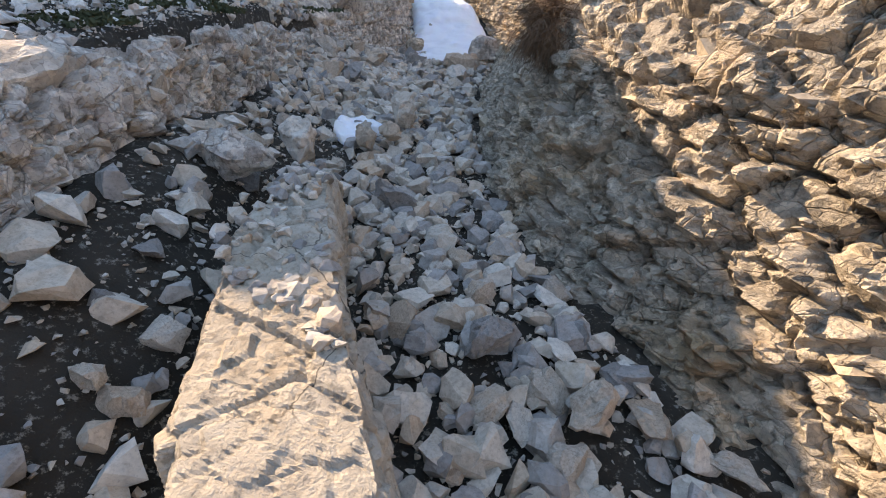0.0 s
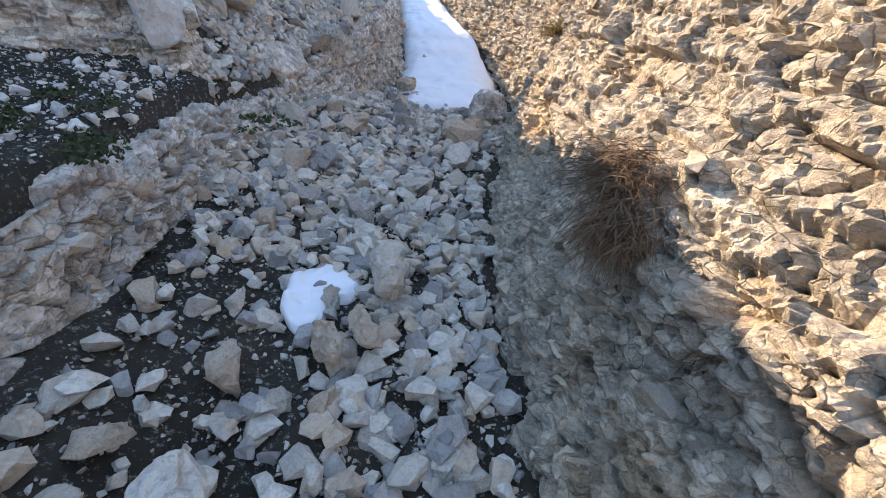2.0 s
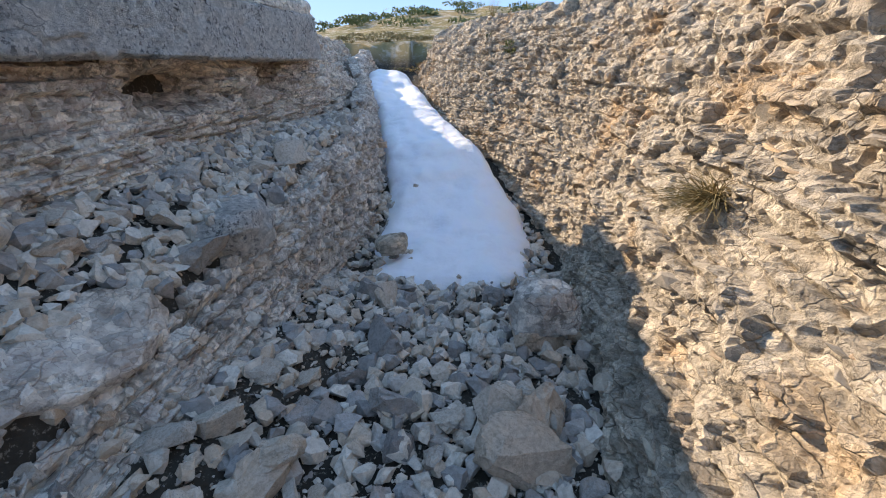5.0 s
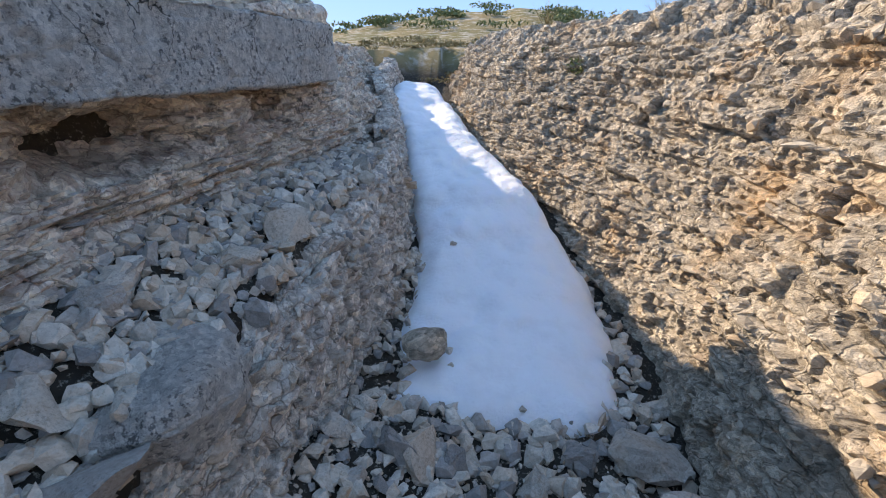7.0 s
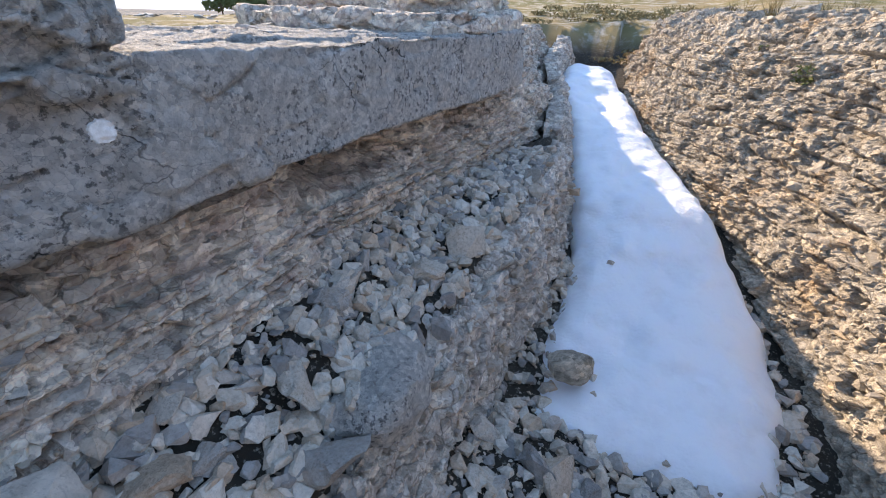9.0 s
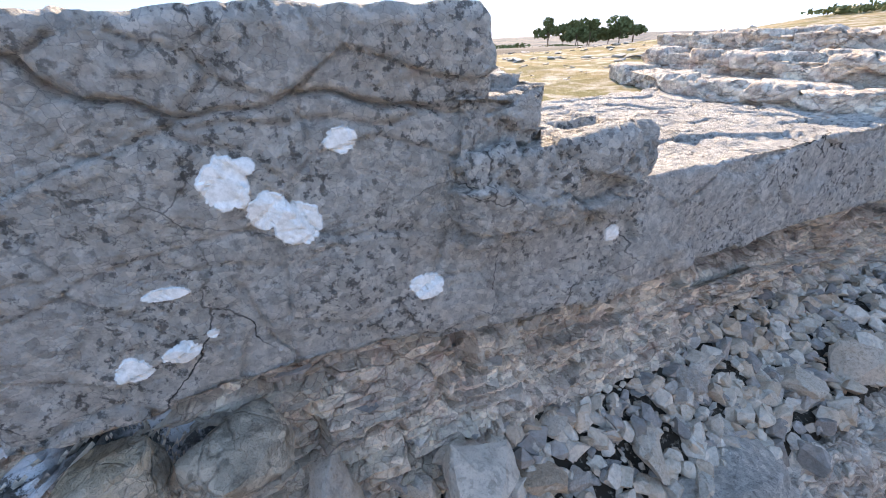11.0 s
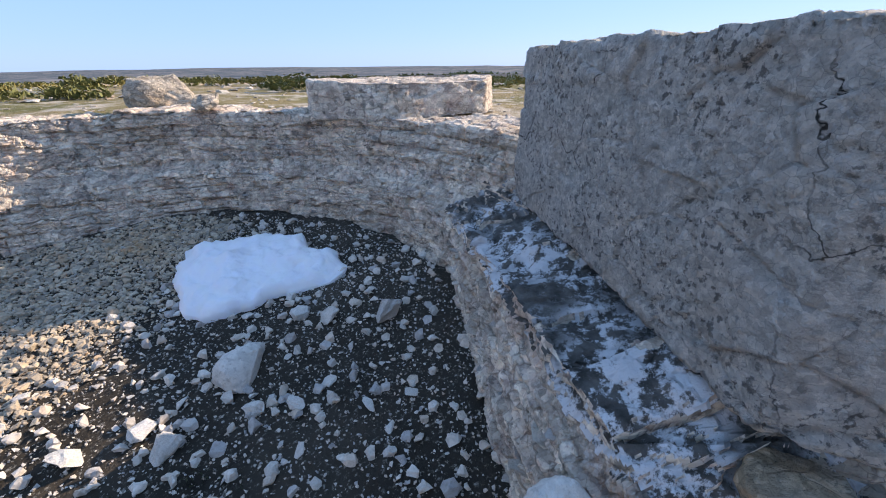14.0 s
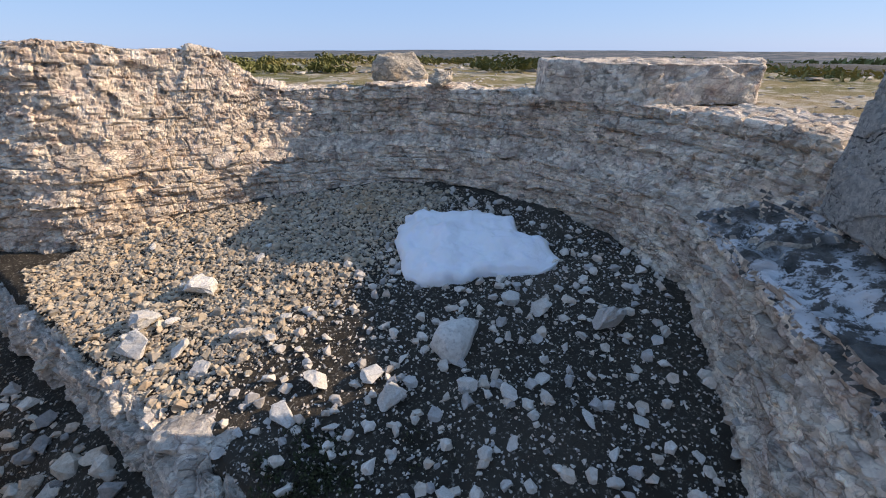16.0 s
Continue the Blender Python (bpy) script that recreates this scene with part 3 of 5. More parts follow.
put("wall_right", raw_mesh("wall_right", right.reshape(-1, 3), grid_faces(1250, 230)[:, ::-1], True), WARM, label="warm layered limestone rock face of the gully", category="rock wall", kind="structure")


def bank_rail(dx, dz, foot):
    ys = np.arange(-4.0, 14.6, 0.5)
    out = []
    for y in ys:
        z = np.interp(y, FLOOR_Y, FLOOR_Z) + 0.05 if foot else np.interp(y, BANK_Y, BANK_Z)
        out.append((np.interp(y, BANK_Y, BANK_X) + dx * np.interp(y, [3, 5.5, 9.5], [0.6, 1.0, 0.7]), y, z + dz))
    return out


bank = loft([bank_rail(0.28, -0.15, True), bank_rail(0.2, 0.15, True), bank_rail(0.06, -0.08, False), bank_rail(-0.04, 0.0, False), bank_rail(-0.3, -0.02, False)], 1050, 84)
rough_bank = bedded_sheet(bank, (0.15, 0.2, 0.07, 0.06), (0.06, 0.1, 0.03, 0.02), 0.025, 0.01, 0.05, 21)
chunky = rock_sheet(bank, (0.2, 0.22, 0.15), (0.08, 0.08, 0.06), 0.1, 0.03, 0.06, 23, 1.0, swell=0.06)
rough_bank = chunky + (rough_bank - chunky) * smooth(bank[..., 1], 3.6, 4.8)[..., None]
bank = bank + (rough_bank - bank) * np.interp(bank[..., 1], [2.8, 3.8], [0.75, 1.0])[..., None]
put("wall_left_bank", raw_mesh("wall_left_bank", bank.reshape(-1, 3), grid_faces(1050, 84), True), GREY, label="low stone bank along the gully, pale broken limestone", category="rock wall", kind="structure")


def face_rail(dx, z):
    ys = np.arange(4.45, 14.4, 0.4)
    return [(np.interp(y, FACE_Y, FACE_X) + dx - np.interp(y, [9.4, 10.2, 14], [0, 0.55, 0.3]) * np.clip((z - 1.0) / 0.9, 0, 1), y, max(z, np.interp(y, [9, 14], [z, min(z + 0.4, 2.0)]))) for y in ys]


face = loft([face_rail(0.04, 0.7), face_rail(0.0, 1.1), face_rail(-0.1, 1.4), face_rail(-0.14, 1.66), face_rail(-0.1, 1.95), face_rail(-0.6, 2.0)], 760, 120)
hole = np.exp(-(((face[..., 1] - 7.35) / 0.42) ** 4 + ((face[..., 2] - 1.42) / 0.13) ** 4)) + 0.7 * np.exp(-(((face[..., 1] - 5.65) / 0.16) ** 4 + ((face[..., 2] - 1.52) / 0.09) ** 4)) + 0.8 * np.exp(-(((face[..., 1] - 8.6) / 0.2) ** 4 + ((face[..., 2] - 1.5) / 0.12) ** 4))
face[..., 0] -= 0.45 * hole
face = bedded_sheet(face, (0.09, 0.42, 0.09, 0.04), (0.036, 0.16, 0.035, 0.018), 0.02, 0.008, 0.04, 33)
put("wall_layered", raw_mesh("wall_layered", face.reshape(-1, 3), grid_faces(760, 120), True), PIT, label="thin-bedded limestone face under an overhanging slab", category="rock wall", kind="structure")

pit_base = [(-1.2, 4.05, 0.35), (-1.6, 3.9, 0.5), (-2.1, 3.62, 0.65), (-2.95, 3.25, 0.8), (-3.7, 2.7, 0.9), (-4.15, 1.7, 0.95), (-4.15, 0.5, 0.95), (-3.65, -0.5, 0.9), (-2.8, -1.1, 0.75), (-2.4, -1.28, 0.68), (-1.9, -1.45, 0.6), (-0.95, -1.75, 0.5), (-0.25, -2.5, 0.3)]
pit_lip = [(-1.35, 4.25, 0.75), (-1.72, 4.06, 1.45), (-2.2, 3.72, 1.58), (-2.97, 3.3, 1.52), (-3.7, 2.78, 1.47), (-4.15, 1.85, 1.45), (-4.2, 0.5, 1.45), (-3.75, -0.6, 1.4), (-2.85, -1.25, 1.3), (-2.4, -1.44, 1.33), (-1.9, -1.6, 1.35), (-0.95, -1.9, 1.4), (-0.2, -2.7, 1.2)]
pit_set = [(-1.5, 4.5, 0.9), (-1.95, 4.38, 1.58), (-2.4, 4.1, 1.63), (-3.1, 3.72, 1.61), (-3.8, 3.0, 1.6), (-4.28, 1.95, 1.58), (-4.3, 0.5, 1.55), (-3.95, -0.65, 1.5), (-3.0, -1.38, 1.45), (-2.45, -1.55, 1.48), (-1.95, -1.7, 1.5), (-0.95, -1.98, 1.55), (-0.1, -2.9, 1.4)]
pit_top = [(-1.7, 4.6, 1.0), (-2.1, 4.5, 1.7), (-2.6, 4.3, 1.8), (-3.35, 3.85, 1.9), (-4.0, 3.1, 2.0), (-4.35, 2.0, 2.04), (-4.36, 0.5, 2.05), (-4.0, -0.7, 2.04), (-3.05, -1.48, 2.06), (-2.55, -1.62, 2.4), (-1.95, -1.76, 2.43), (-0.98, -2.02, 2.47), (-0.1, -3.2, 1.7)]
pit_back = [(-2.1, 5.0, 1.0), (-2.5, 5.0, 1.7), (-3.1, 4.8, 1.8), (-3.9, 4.3, 1.92), (-4.7, 3.4, 2.0), (-5.0, 2.1, 2.03), (-5.0, 0.4, 2.04), (-4.6, -1.0, 2.03), (-3.4, -2.1, 2.05), (-2.8, -2.3, 2.38), (-2.0, -2.4, 2.4), (-1.0, -2.7, 2.4), (0.3, -4.0, 1.7)]
pit = loft([pit_base, pit_lip, pit_set, pit_top, pit_back], 900, 190)
pit = bedded_sheet(pit, (0.13, 0.32, 0.05, 0.03), (0.055, 0.15, 0.022, 0.012), 0.02, 0.008, 0.035, 47, -1.0)
pit_mesh = raw_mesh("wall_pit", pit.reshape(-1, 3), grid_faces(900, 190)[:, ::-1], True)
pit_mesh.materials.append(PIT)
pit_mesh.materials.append(CRUST)
fc, fn = np.zeros(len(pit_mesh.polygons) * 3), np.zeros(len(pit_mesh.polygons) * 3)
pit_mesh.polygons.foreach_get("center", fc)
pit_mesh.polygons.foreach_get("normal", fn)
fc, fn = fc.reshape(-1, 3), fn.reshape(-1, 3)
crusted = (fc[:, 1] + 0.25 * fbm(fc * 3, 2, 8) > 2.9) & (fc[:, 2] > 1.42 + 0.06 * fbm(fc * 4, 3, 6)) & (fc[:, 2] < 1.72 + 0.1 * fbm(fc * 5, 3, 7)) & (fn[:, 2] > 0.3)
pit_mesh.polygons.foreach_set("material_index", crusted.astype(np.int32))
put("wall_pit", pit_mesh, PIT, label="curved layered limestone wall round the sunk pit", category="rock wall", kind="structure")


def mass(outline, z0, z1, nu=220, nv=40, edge=0.04, lean=0.0, top_noise=0.02):
    """A closed block over an outline, with worn edges."""
    o = np.array([(x, y, 0) for x, y in outline] + [(*outline[0], 0)])
    line = []
    for a, b in zip(o[:-1], o[1:]):
        n = max(2, int(np.linalg.norm(b - a) / 0.03))
        line.append(a + (b - a) * np.linspace(0, 1, n, endpoint=False)[:, None])
    line = even(np.concatenate(line + [o[-1:]]), nu + 1)[:-1]
    for _ in range(3):
        line = (np.roll(line, 1, 0) + 2 * line + np.roll(line, -1, 0)) / 4
    c = line.mean(0)
    rings = []
    for k, z in ((0.0, z0), (0.5, z0), (0.97, z0)):
        rings.append(c + (line - c) * k + np.array([0, 0, z]))
    for f in np.linspace(0.03, 0.97, nv):
        rings.append(c + (line - c) * (1 - lean * f) + np.array([0, 0, z0 + (z1 - z0) * f]))
    reach = np.linalg.norm((line - c)[:, :2], axis=1).max()
    for k in np.linspace(0.985, 0.0, int(max(20, min(110, reach / 0.022)))):
        rings.append(c + (line - c) * k * (1 - lean) + np.array([0, 0, z1]))
    return np.stack(rings, 1)


def carve(p, line, width, depth, seed):
    """Depth of a crack that runs along a line of (y, z) over the block's face."""
    w = np.stack([fbm(p * 9, 3, seed), fbm(p * 9 + 4.4, 3, seed + 1)], -1) * 0.018
    q = p[..., 1:] + w
    best = np.full(p.shape[:2], 9.0)
    for (ay, az), (by, bz) in zip(line[:-1], line[1:]):
        dy, dz = by - ay, bz - az
        t = np.clip(((q[..., 0] - ay) * dy + (q[..., 1] - az) * dz) / (dy * dy + dz * dz), 0, 1)
        best = np.minimum(best, np.hypot(q[..., 0] - ay - t * dy, q[..., 1] - az - t * dz))
    return depth * np.exp(-(best / width) ** 2) * (0.45 + 0.55 * smooth(fbm(p * 6, 2, seed + 3), -0.5, 0.2))


def block(name, outline, z0, z1, mat, label, category, seed=0, big=(0.34, 0.34, 0.2), amp=0.022, amp2=0.008, joint=0.012, nu=300, nv=40, lean=0.02, kind="", splits=()):
    if sum(ax * by - bx * ay for (ax, ay), (bx, by) in zip(outline, outline[1:] + outline[:1])) < 0:
        outline = outline[::-1]
    p = mass(outline, z0, z1, nu, nv, lean=lean)
    nb = grid_normals(p, True)
    p = rock_sheet(p, big, (0.07, 0.07, 0.05), amp, amp2, joint, seed, 1.0, True, 0.008, 0.015, 0.04)
    for k, (line, width, depth) in enumerate(splits):
        p = p - nb * (carve(p, line, width, depth, seed + 5 * k) * (nb[..., 0] > 0.3))[..., None]
    return put(name, raw_mesh(name, p.reshape(-1, 3), grid_faces(nu, p.shape[1], True)), mat, label=label, category=category, kind=kind)


UPPER_SPLIT = [(4.45, 2.54), (4.55, 2.51), (4.608, 2.49), (4.618, 2.454), (4.688, 2.409), (4.792, 2.382), (5.041, 2.387), (5.125, 2.399), (5.192, 2.369), (5.34, 2.33), (5.5, 2.31)]
LOWER_SPLIT = [(4.393, 2.081), (4.51, 2.084), (4.625, 2.084), (4.741, 2.024), (4.797, 2.034), (4.967, 1.987), (5.032, 2.03), (5.096, 2.074), (5.18, 2.05)]
FOOT_SPLIT = [(4.83, 2.0), (4.854, 1.896), (4.884, 1.794), (4.908, 1.727), (4.903, 1.66)]
SIDE_SPLIT = [(4.562, 2.36), (4.619, 2.323), (4.713, 2.312), (4.786, 2.339), (4.95, 2.35), (5.1, 2.33)]
DROP_SPLIT = [(5.047, 2.38), (5.047, 2.325), (5.051, 2.217), (4.98, 2.13)]


block("rock_block", [(-1.68, 5.52), (-1.72, 5.3), (-1.77, 4.95), (-1.82, 4.28), (-2.7, 3.82), (-3.55, 3.36), (-3.95, 3.9), (-3.0, 5.2), (-2.3, 5.7)], 1.655, 2.56, BLOCK, "large grey limestone block with lichen patches on the ledge", "rock", 61, nu=900, nv=130, splits=((UPPER_SPLIT, 0.0075, 0.045), (LOWER_SPLIT, 0.0045, 0.01), (FOOT_SPLIT, 0.005, 0.016), (SIDE_SPLIT, 0.005, 0.014), (DROP_SPLIT, 0.0045, 0.01)))
block("rock_slab", [(-1.75, 5.3), (-1.68, 5.65), (-1.62, 6.0), (-1.58, 6.6), (-1.52, 7.5), (-1.35, 8.6), (-1.3, 9.4), (-2.6, 10.0), (-3.2, 8.0), (-3.3, 6.0), (-2.5, 5.3)], 1.6, 2.04, BLOCK, "long flat overhanging limestone slab, sunlit bare top", "rock", 63, nu=700, nv=40)
for outline, z0, z1, seed in (
        ([(-1.75, 7.75), (-1.42, 8.35), (-1.36, 9.4), (-2.2, 9.9), (-3.6, 10.2), (-4.2, 8.9), (-2.9, 8.1)], 1.98, 2.14, 65),
        ([(-1.62, 8.2), (-1.5, 8.9), (-1.55, 9.6), (-2.4, 10.1), (-3.9, 10.4), (-4.0, 9.2), (-2.6, 8.55)], 2.1, 2.27, 66),
        ([(-1.75, 8.75), (-1.62, 9.5), (-2.5, 10.2), (-4.2, 10.9), (-4.4, 9.9), (-2.9, 9.2)], 2.23, 2.42, 68)):
    block("rock_ledge", outline, z0, z1, PIT, "flat weathered limestone ledge above the gully", "rock", seed, nu=420, nv=18, amp=0.07, big=(0.36, 0.36, 0.1), joint=0.03)
block("rim_block", [(-4.28, 1.28), (-4.42, 2.15), (-5.15, 2.75), (-6.0, 2.6), (-5.6, 1.1), (-4.8, 0.85)], 2.0, 2.33, PIT, "square-cut pale limestone block lying on the pit's rim", "rock", 67, nu=320)

# ---- snow ----
SN_Y = [6.98, 7.15, 7.35, 7.8, 8.5, 9.1, 9.65, 10.85, 12.3, 13.7]
SN_L = [-0.05, -0.37, -0.65, -0.62, -0.56, -0.61, -0.71, -0.96, -1.4, -1.45]
SN_R = [0.3, 0.92, 1.01, 1.07, 1.06, 0.9, 0.67, 0.16, -0.34, -0.72]
sy = np.linspace(6.98, 13.7, 260)
sl, sr, sz = np.interp(sy, SN_Y, SN_L), np.interp(sy, SN_Y, SN_R), np.interp(sy, SNOW_Y, SNOW_Z)
cross = np.linspace(-1, 1, 70)
prof = (1 - np.abs(cross) ** 5) ** 0.5
sp = np.zeros((260, 70, 3))
ends = np.clip(np.minimum((sy - 6.98) / 0.25, (13.7 - sy) / 0.3), 0, 1) ** 0.5
for i in range(260):
    wob = 0.06 * float(fbm(np.array([sy[i] * 1.7, 3.0, 0.0]), 4, 70))
    sp[i, :, 0] = (sl[i] + sr[i]) / 2 + cross * ((sr[i] - sl[i]) / 2 + wob)
    sp[i, :, 1] = sy[i] + 0.0 * cross
    sp[i, :, 2] = sz[i] - 0.28 + 0.3 * prof * ends[i]
sp[..., 2] += fbm(sp * 1.6, 3, 71) * 0.07 * prof + fbm(sp * 6, 3, 72) * 0.014 - 0.07 * np.exp(-((sp[..., 0] + 0.36) ** 2 + (sp[..., 1] - 7.6) ** 2) / 0.05)
sp[..., 1] += fbm(sp * 4, 2, 73) * 0.05
put("snow_patch", raw_mesh("snow", sp.reshape(-1, 3), grid_faces(260, 70)[:, ::-1]), SNOW, label="long tongue of old white snow filling the gully", category="snow")

# ---- loose stones ----
def hull_stone(seed, shape=(1.0, 0.8, 0.6), points=16, rough=0.05, split=1):
    """An angular broken stone about 1 across: a hull of random points, split once and roughened."""
    rng = np.random.RandomState(seed)
    bm = bmesh.new()
    for _ in range(points):
        d = rng.normal(size=3)
        d = np.sign(d) * np.abs(d) ** 0.7
        d /= np.linalg.norm(d)
        d *= 0.5 * rng.uniform(0.85, 1.1) * np.array(shape)
        bm.verts.new(d)
    res = bmesh.ops.convex_hull(bm, input=bm.verts)
    bmesh.ops.delete(bm, geom=[g for g in res["geom_interior"] if isinstance(g, bmesh.types.BMVert)], context="VERTS")
    bmesh.ops.dissolve_limit(bm, angle_limit=0.2, verts=bm.verts, edges=bm.edges)
    bmesh.ops.triangulate(bm, faces=bm.faces)
    for k in range(split):
        bmesh.ops.subdivide_edges(bm, edges=bm.edges, cuts=1, use_grid_fill=True)
        for v in bm.verts:
            n = noise.noise_vector(v.co * (5 + 7 * k) + Vector((seed, 0, 0)))
            v.co += n * rough * (1.0 if k == 0 else 0.5)
        if split > 1 and k == 0:
            bmesh.ops.smooth_vert(bm, verts=bm.verts, factor=0.18, use_axis_x=True, use_axis_y=True, use_axis_z=True)
        bmesh.ops.triangulate(bm, faces=bm.faces)
    me = bpy.data.meshes.new("stone")
    bm.normal_update()
    bm.to_mesh(me)
    bm.free()
    return me


STONES = [hull_stone(100 + i, (1.0, 0.78 + 0.03 * (i % 5), 0.5 + 0.07 * (i % 6)), 11 + i % 7, 0.045) for i in range(26)]
FLATS = [hull_stone(200 + i, (1.0, 0.75, 0.22 + 0.03 * (i % 4)), 12 + i % 5, 0.03) for i in range(14)]
CHIPS = [hull_stone(300 + i, (1.0, 0.75, 0.5), 8 + i % 4, 0.0, 0) for i in range(10)]
FINE = [hull_stone(100 + i, (1.0, 0.78 + 0.03 * (i % 5), 0.5 + 0.07 * (i % 6)), 11 + i % 7, 0.085, 2) for i in range(26)]
FINE_FLATS = [hull_stone(200 + i, (1.0, 0.75, 0.22 + 0.03 * (i % 4)), 12 + i % 5, 0.04, 2) for i in range(14)]
FRAGMENTS = [m.copy() for m in FINE + FINE_FLATS]
for m in FRAGMENTS:
    m.materials.append(WHITE)
for m in FINE + FINE_FLATS:
    m.materials.append(STONE)


def arrays(me):
    v = np.zeros(len(me.vertices) * 3)
    me.vertices.foreach_get("co", v)
    f = np.zeros(len(me.polygons) * 3, np.int32)
    me.polygons.foreach_get("vertices", f)
    return v.reshape(-1, 3), f.reshape(-1, 3)


ROWS_OF = {id(m): arrays(m) for m in STONES + FLATS + CHIPS}
for m in STONES:
    m.materials.append(STONE)
WALL_STONES = [m.copy() for m in FINE_FLATS]
for m in FLATS:
    m.materials.append(STONE)
for m in WALL_STONES:
    m.materials.clear()
    m.materials.append(SUNNY)
CHUNKS = [m.copy() for m in FINE]
for m in CHUNKS:
    m.materials.clear()
    m.materials.append(SUNNY)


def turn(rng, flat=0.5):
    return Euler((rng.uniform(-flat, flat), rng.uniform(-flat, flat), rng.uniform(0, 6.283))).to_matrix()


def joined(name, items, mat, label="", category="", parent=None, kind="stuff"):
    """items: (mesh, 3x3 matrix, place). One mesh of them all."""
    vs, fs, n = [], [], 0
    for me, rot, place in items:
        v, f = ROWS_OF[id(me)]
        vs.append(v @ np.array(rot).T + np.array(place))
        fs.append(f + n)
        n += len(v)
    return put(name, raw_mesh(name, np.concatenate(vs), np.concatenate(fs), True), mat, parent, label, category, kind=kind)


def stone_thing(x, y, size, rng, meshes=FINE, sink=0.28, label="pale grey broken limestone lying in the rubble", group="rubble stones", flat=0.45, z=None, name="stone", rot=None):
    me = meshes[rng.randint(len(meshes))]
    ob = new(name, me)
    s = Matrix.Diagonal((size, size * rng.uniform(0.8, 1.1), size * rng.uniform(0.8, 1.15), 1))
    r = rot or turn(rng, flat)
    z = float(ground(x, y)) if z is None else z
    ob.matrix_basis = Matrix.Translation((x, y, z + size * sink * 0.6)) @ r.to_4x4() @ s
    return tagged(ob, label, "stone", group)


def in_gully(rng, n, y0, y1, lo=0.03, hi=0.97):
    """Places on the gully's floor."""
    y = rng.uniform(y0, y1, n)
    u = rng.uniform(lo, hi, n)
    bx, rx = np.interp(y, BANK_Y, BANK_X) + 0.16, np.interp(y, RIGHT_Y, RIGHT_X)
    return bx + (rx - bx) * u, y, u


rng = np.random.RandomState(5)
LOWER = [(0.72, 0.9, 0.27), (0.37, 0.98, 0.24), (0.69, 0.67, 0.18), (0.89, 0.76, 0.22), (1.01, 0.65, 0.25), (0.79, 0.63, 0.17), (1.14, 0.83, 0.16), (0.97, 1.23, 0.19), (0.67, 1.15, 0.17), (0.49, 1.28, 0.14), (1.19, 0.69, 0.23), (0.92, 0.5, 0.18), (1.35, 0.51, 0.21), (-0.45, 0.98, 0.08), (-0.19, 0.45, 0.14), (-0.26, 0.45, 0.11), (-0.21, 0.63, 0.17), (-0.44, 1.64, 0.24), (-0.41, 2.34, 0.27), (-0.37, 0.88, 0.13), (-0.31, 1.12, 0.11), (0.24, 1.87, 0.35), (0.47, 2.19, 0.21), (0.2, 2.16, 0.18), (-0.52, 1.71, 0.22), (-0.57, 1.93, 0.19), (0.01, 2.24, 0.18)]
MIDDLE = [(-0.75, 4.11, 0.34), (-0.56, 4.32, 0.36), (-1.0, 4.66, 0.44), (-0.76, 4.97, 0.3), (-0.55, 5.26, 0.33), (-0.56, 3.75, 0.28), (-0.43, 3.58, 0.24), (0.15, 4.05, 0.32), (-0.2, 3.64, 0.31), (0.01, 3.66, 0.26), (0.47, 4.73, 0.42), (0.9, 6.95, 0.5), (0.58, 5.54, 0.4), (-0.14, 4.34, 0.18), (0.21, 3.77, 0.24), (0.17, 4.62, 0.23), (-1.0, 3.47, 0.18), (0.41, 3.5, 0.26)]
UPPER = [(-0.1, 5.63, 0.34), (0.15, 5.55, 0.27), (-0.53, 5.55, 0.25), (-0.76, 5.72, 0.2), (-0.52, 6.22, 0.19), (-0.57, 5.23, 0.36), (-0.82, 5.37, 0.27), (-0.97, 5.24, 0.24), (0.75, 6.29, 0.51), (0.43, 5.58, 0.36), (0.62, 5.55, 0.37), (-0.23, 6.17, 0.41), (-0.38, 5.86, 0.24), (-0.58, 5.77, 0.18), (-0.28, 6.84, 0.36), (0.25, 6.73, 0.26), (0.49, 5.3, 0.47), (-0.68, 7.17, 0.22), (-0.4, 6.85, 0.36), (-0.13, 6.85, 0.22), (0.55, 6.9, 0.26), (1.1, 7.4, 0.36)]
placed = []
for x, y, w in LOWER + MIDDLE + UPPER:
    stone_thing(x, y, w, rng)
    placed.append((x, y, w))


def clear(x, y, w):
    return all((x - a) ** 2 + (y - b) ** 2 > (0.42 * (w + c)) ** 2 for a, b, c in placed)


xs, ys, us = in_gully(rng, 6000, -0.6, 7.3)
count = 0
for x, y, u in zip(xs, ys, us):
    w = 0.08 + 0.2 * rng.random_sample() ** 2
    soil_strip = y < 3.0 and x < -0.05
    w *= 0.65 if y < 2.2 else 1.0
    if count >= 170 or not clear(x, y, w) or (soil_strip and rng.random_sample() > 0.25) or (y < 1.35 and -0.35 < x < 0.45):
        continue
    stone_thing(x, y, w, rng)
    placed.append((x, y, w))
    count += 1

items = []
xs, ys, us = in_gully(rng, 7800, -0.6, 9.0, 0.0, 1.0)
gz = ground(xs, ys)
for x, y, z in zip(xs, ys, gz):
    if y < 3.0 and x < -0.05 and rng.random_sample() > 0.35:
        continue
    w = 0.03 + 0.15 * rng.random_sample() ** 2.2
    items.append((STONES[rng.randint(26)] if w > 0.065 else CHIPS[rng.randint(10)], np.array(turn(rng, 0.6)) * w, (x, y, z + w * 0.16)))
joined("rubble", items, GRIT, "small grey limestone rubble covering the gully floor", "rubble")
items = []
xs, ys, us = in_gully(rng, 7000, -1.5, 7.5, -0.02, 1.0)
gz = ground(xs, ys)
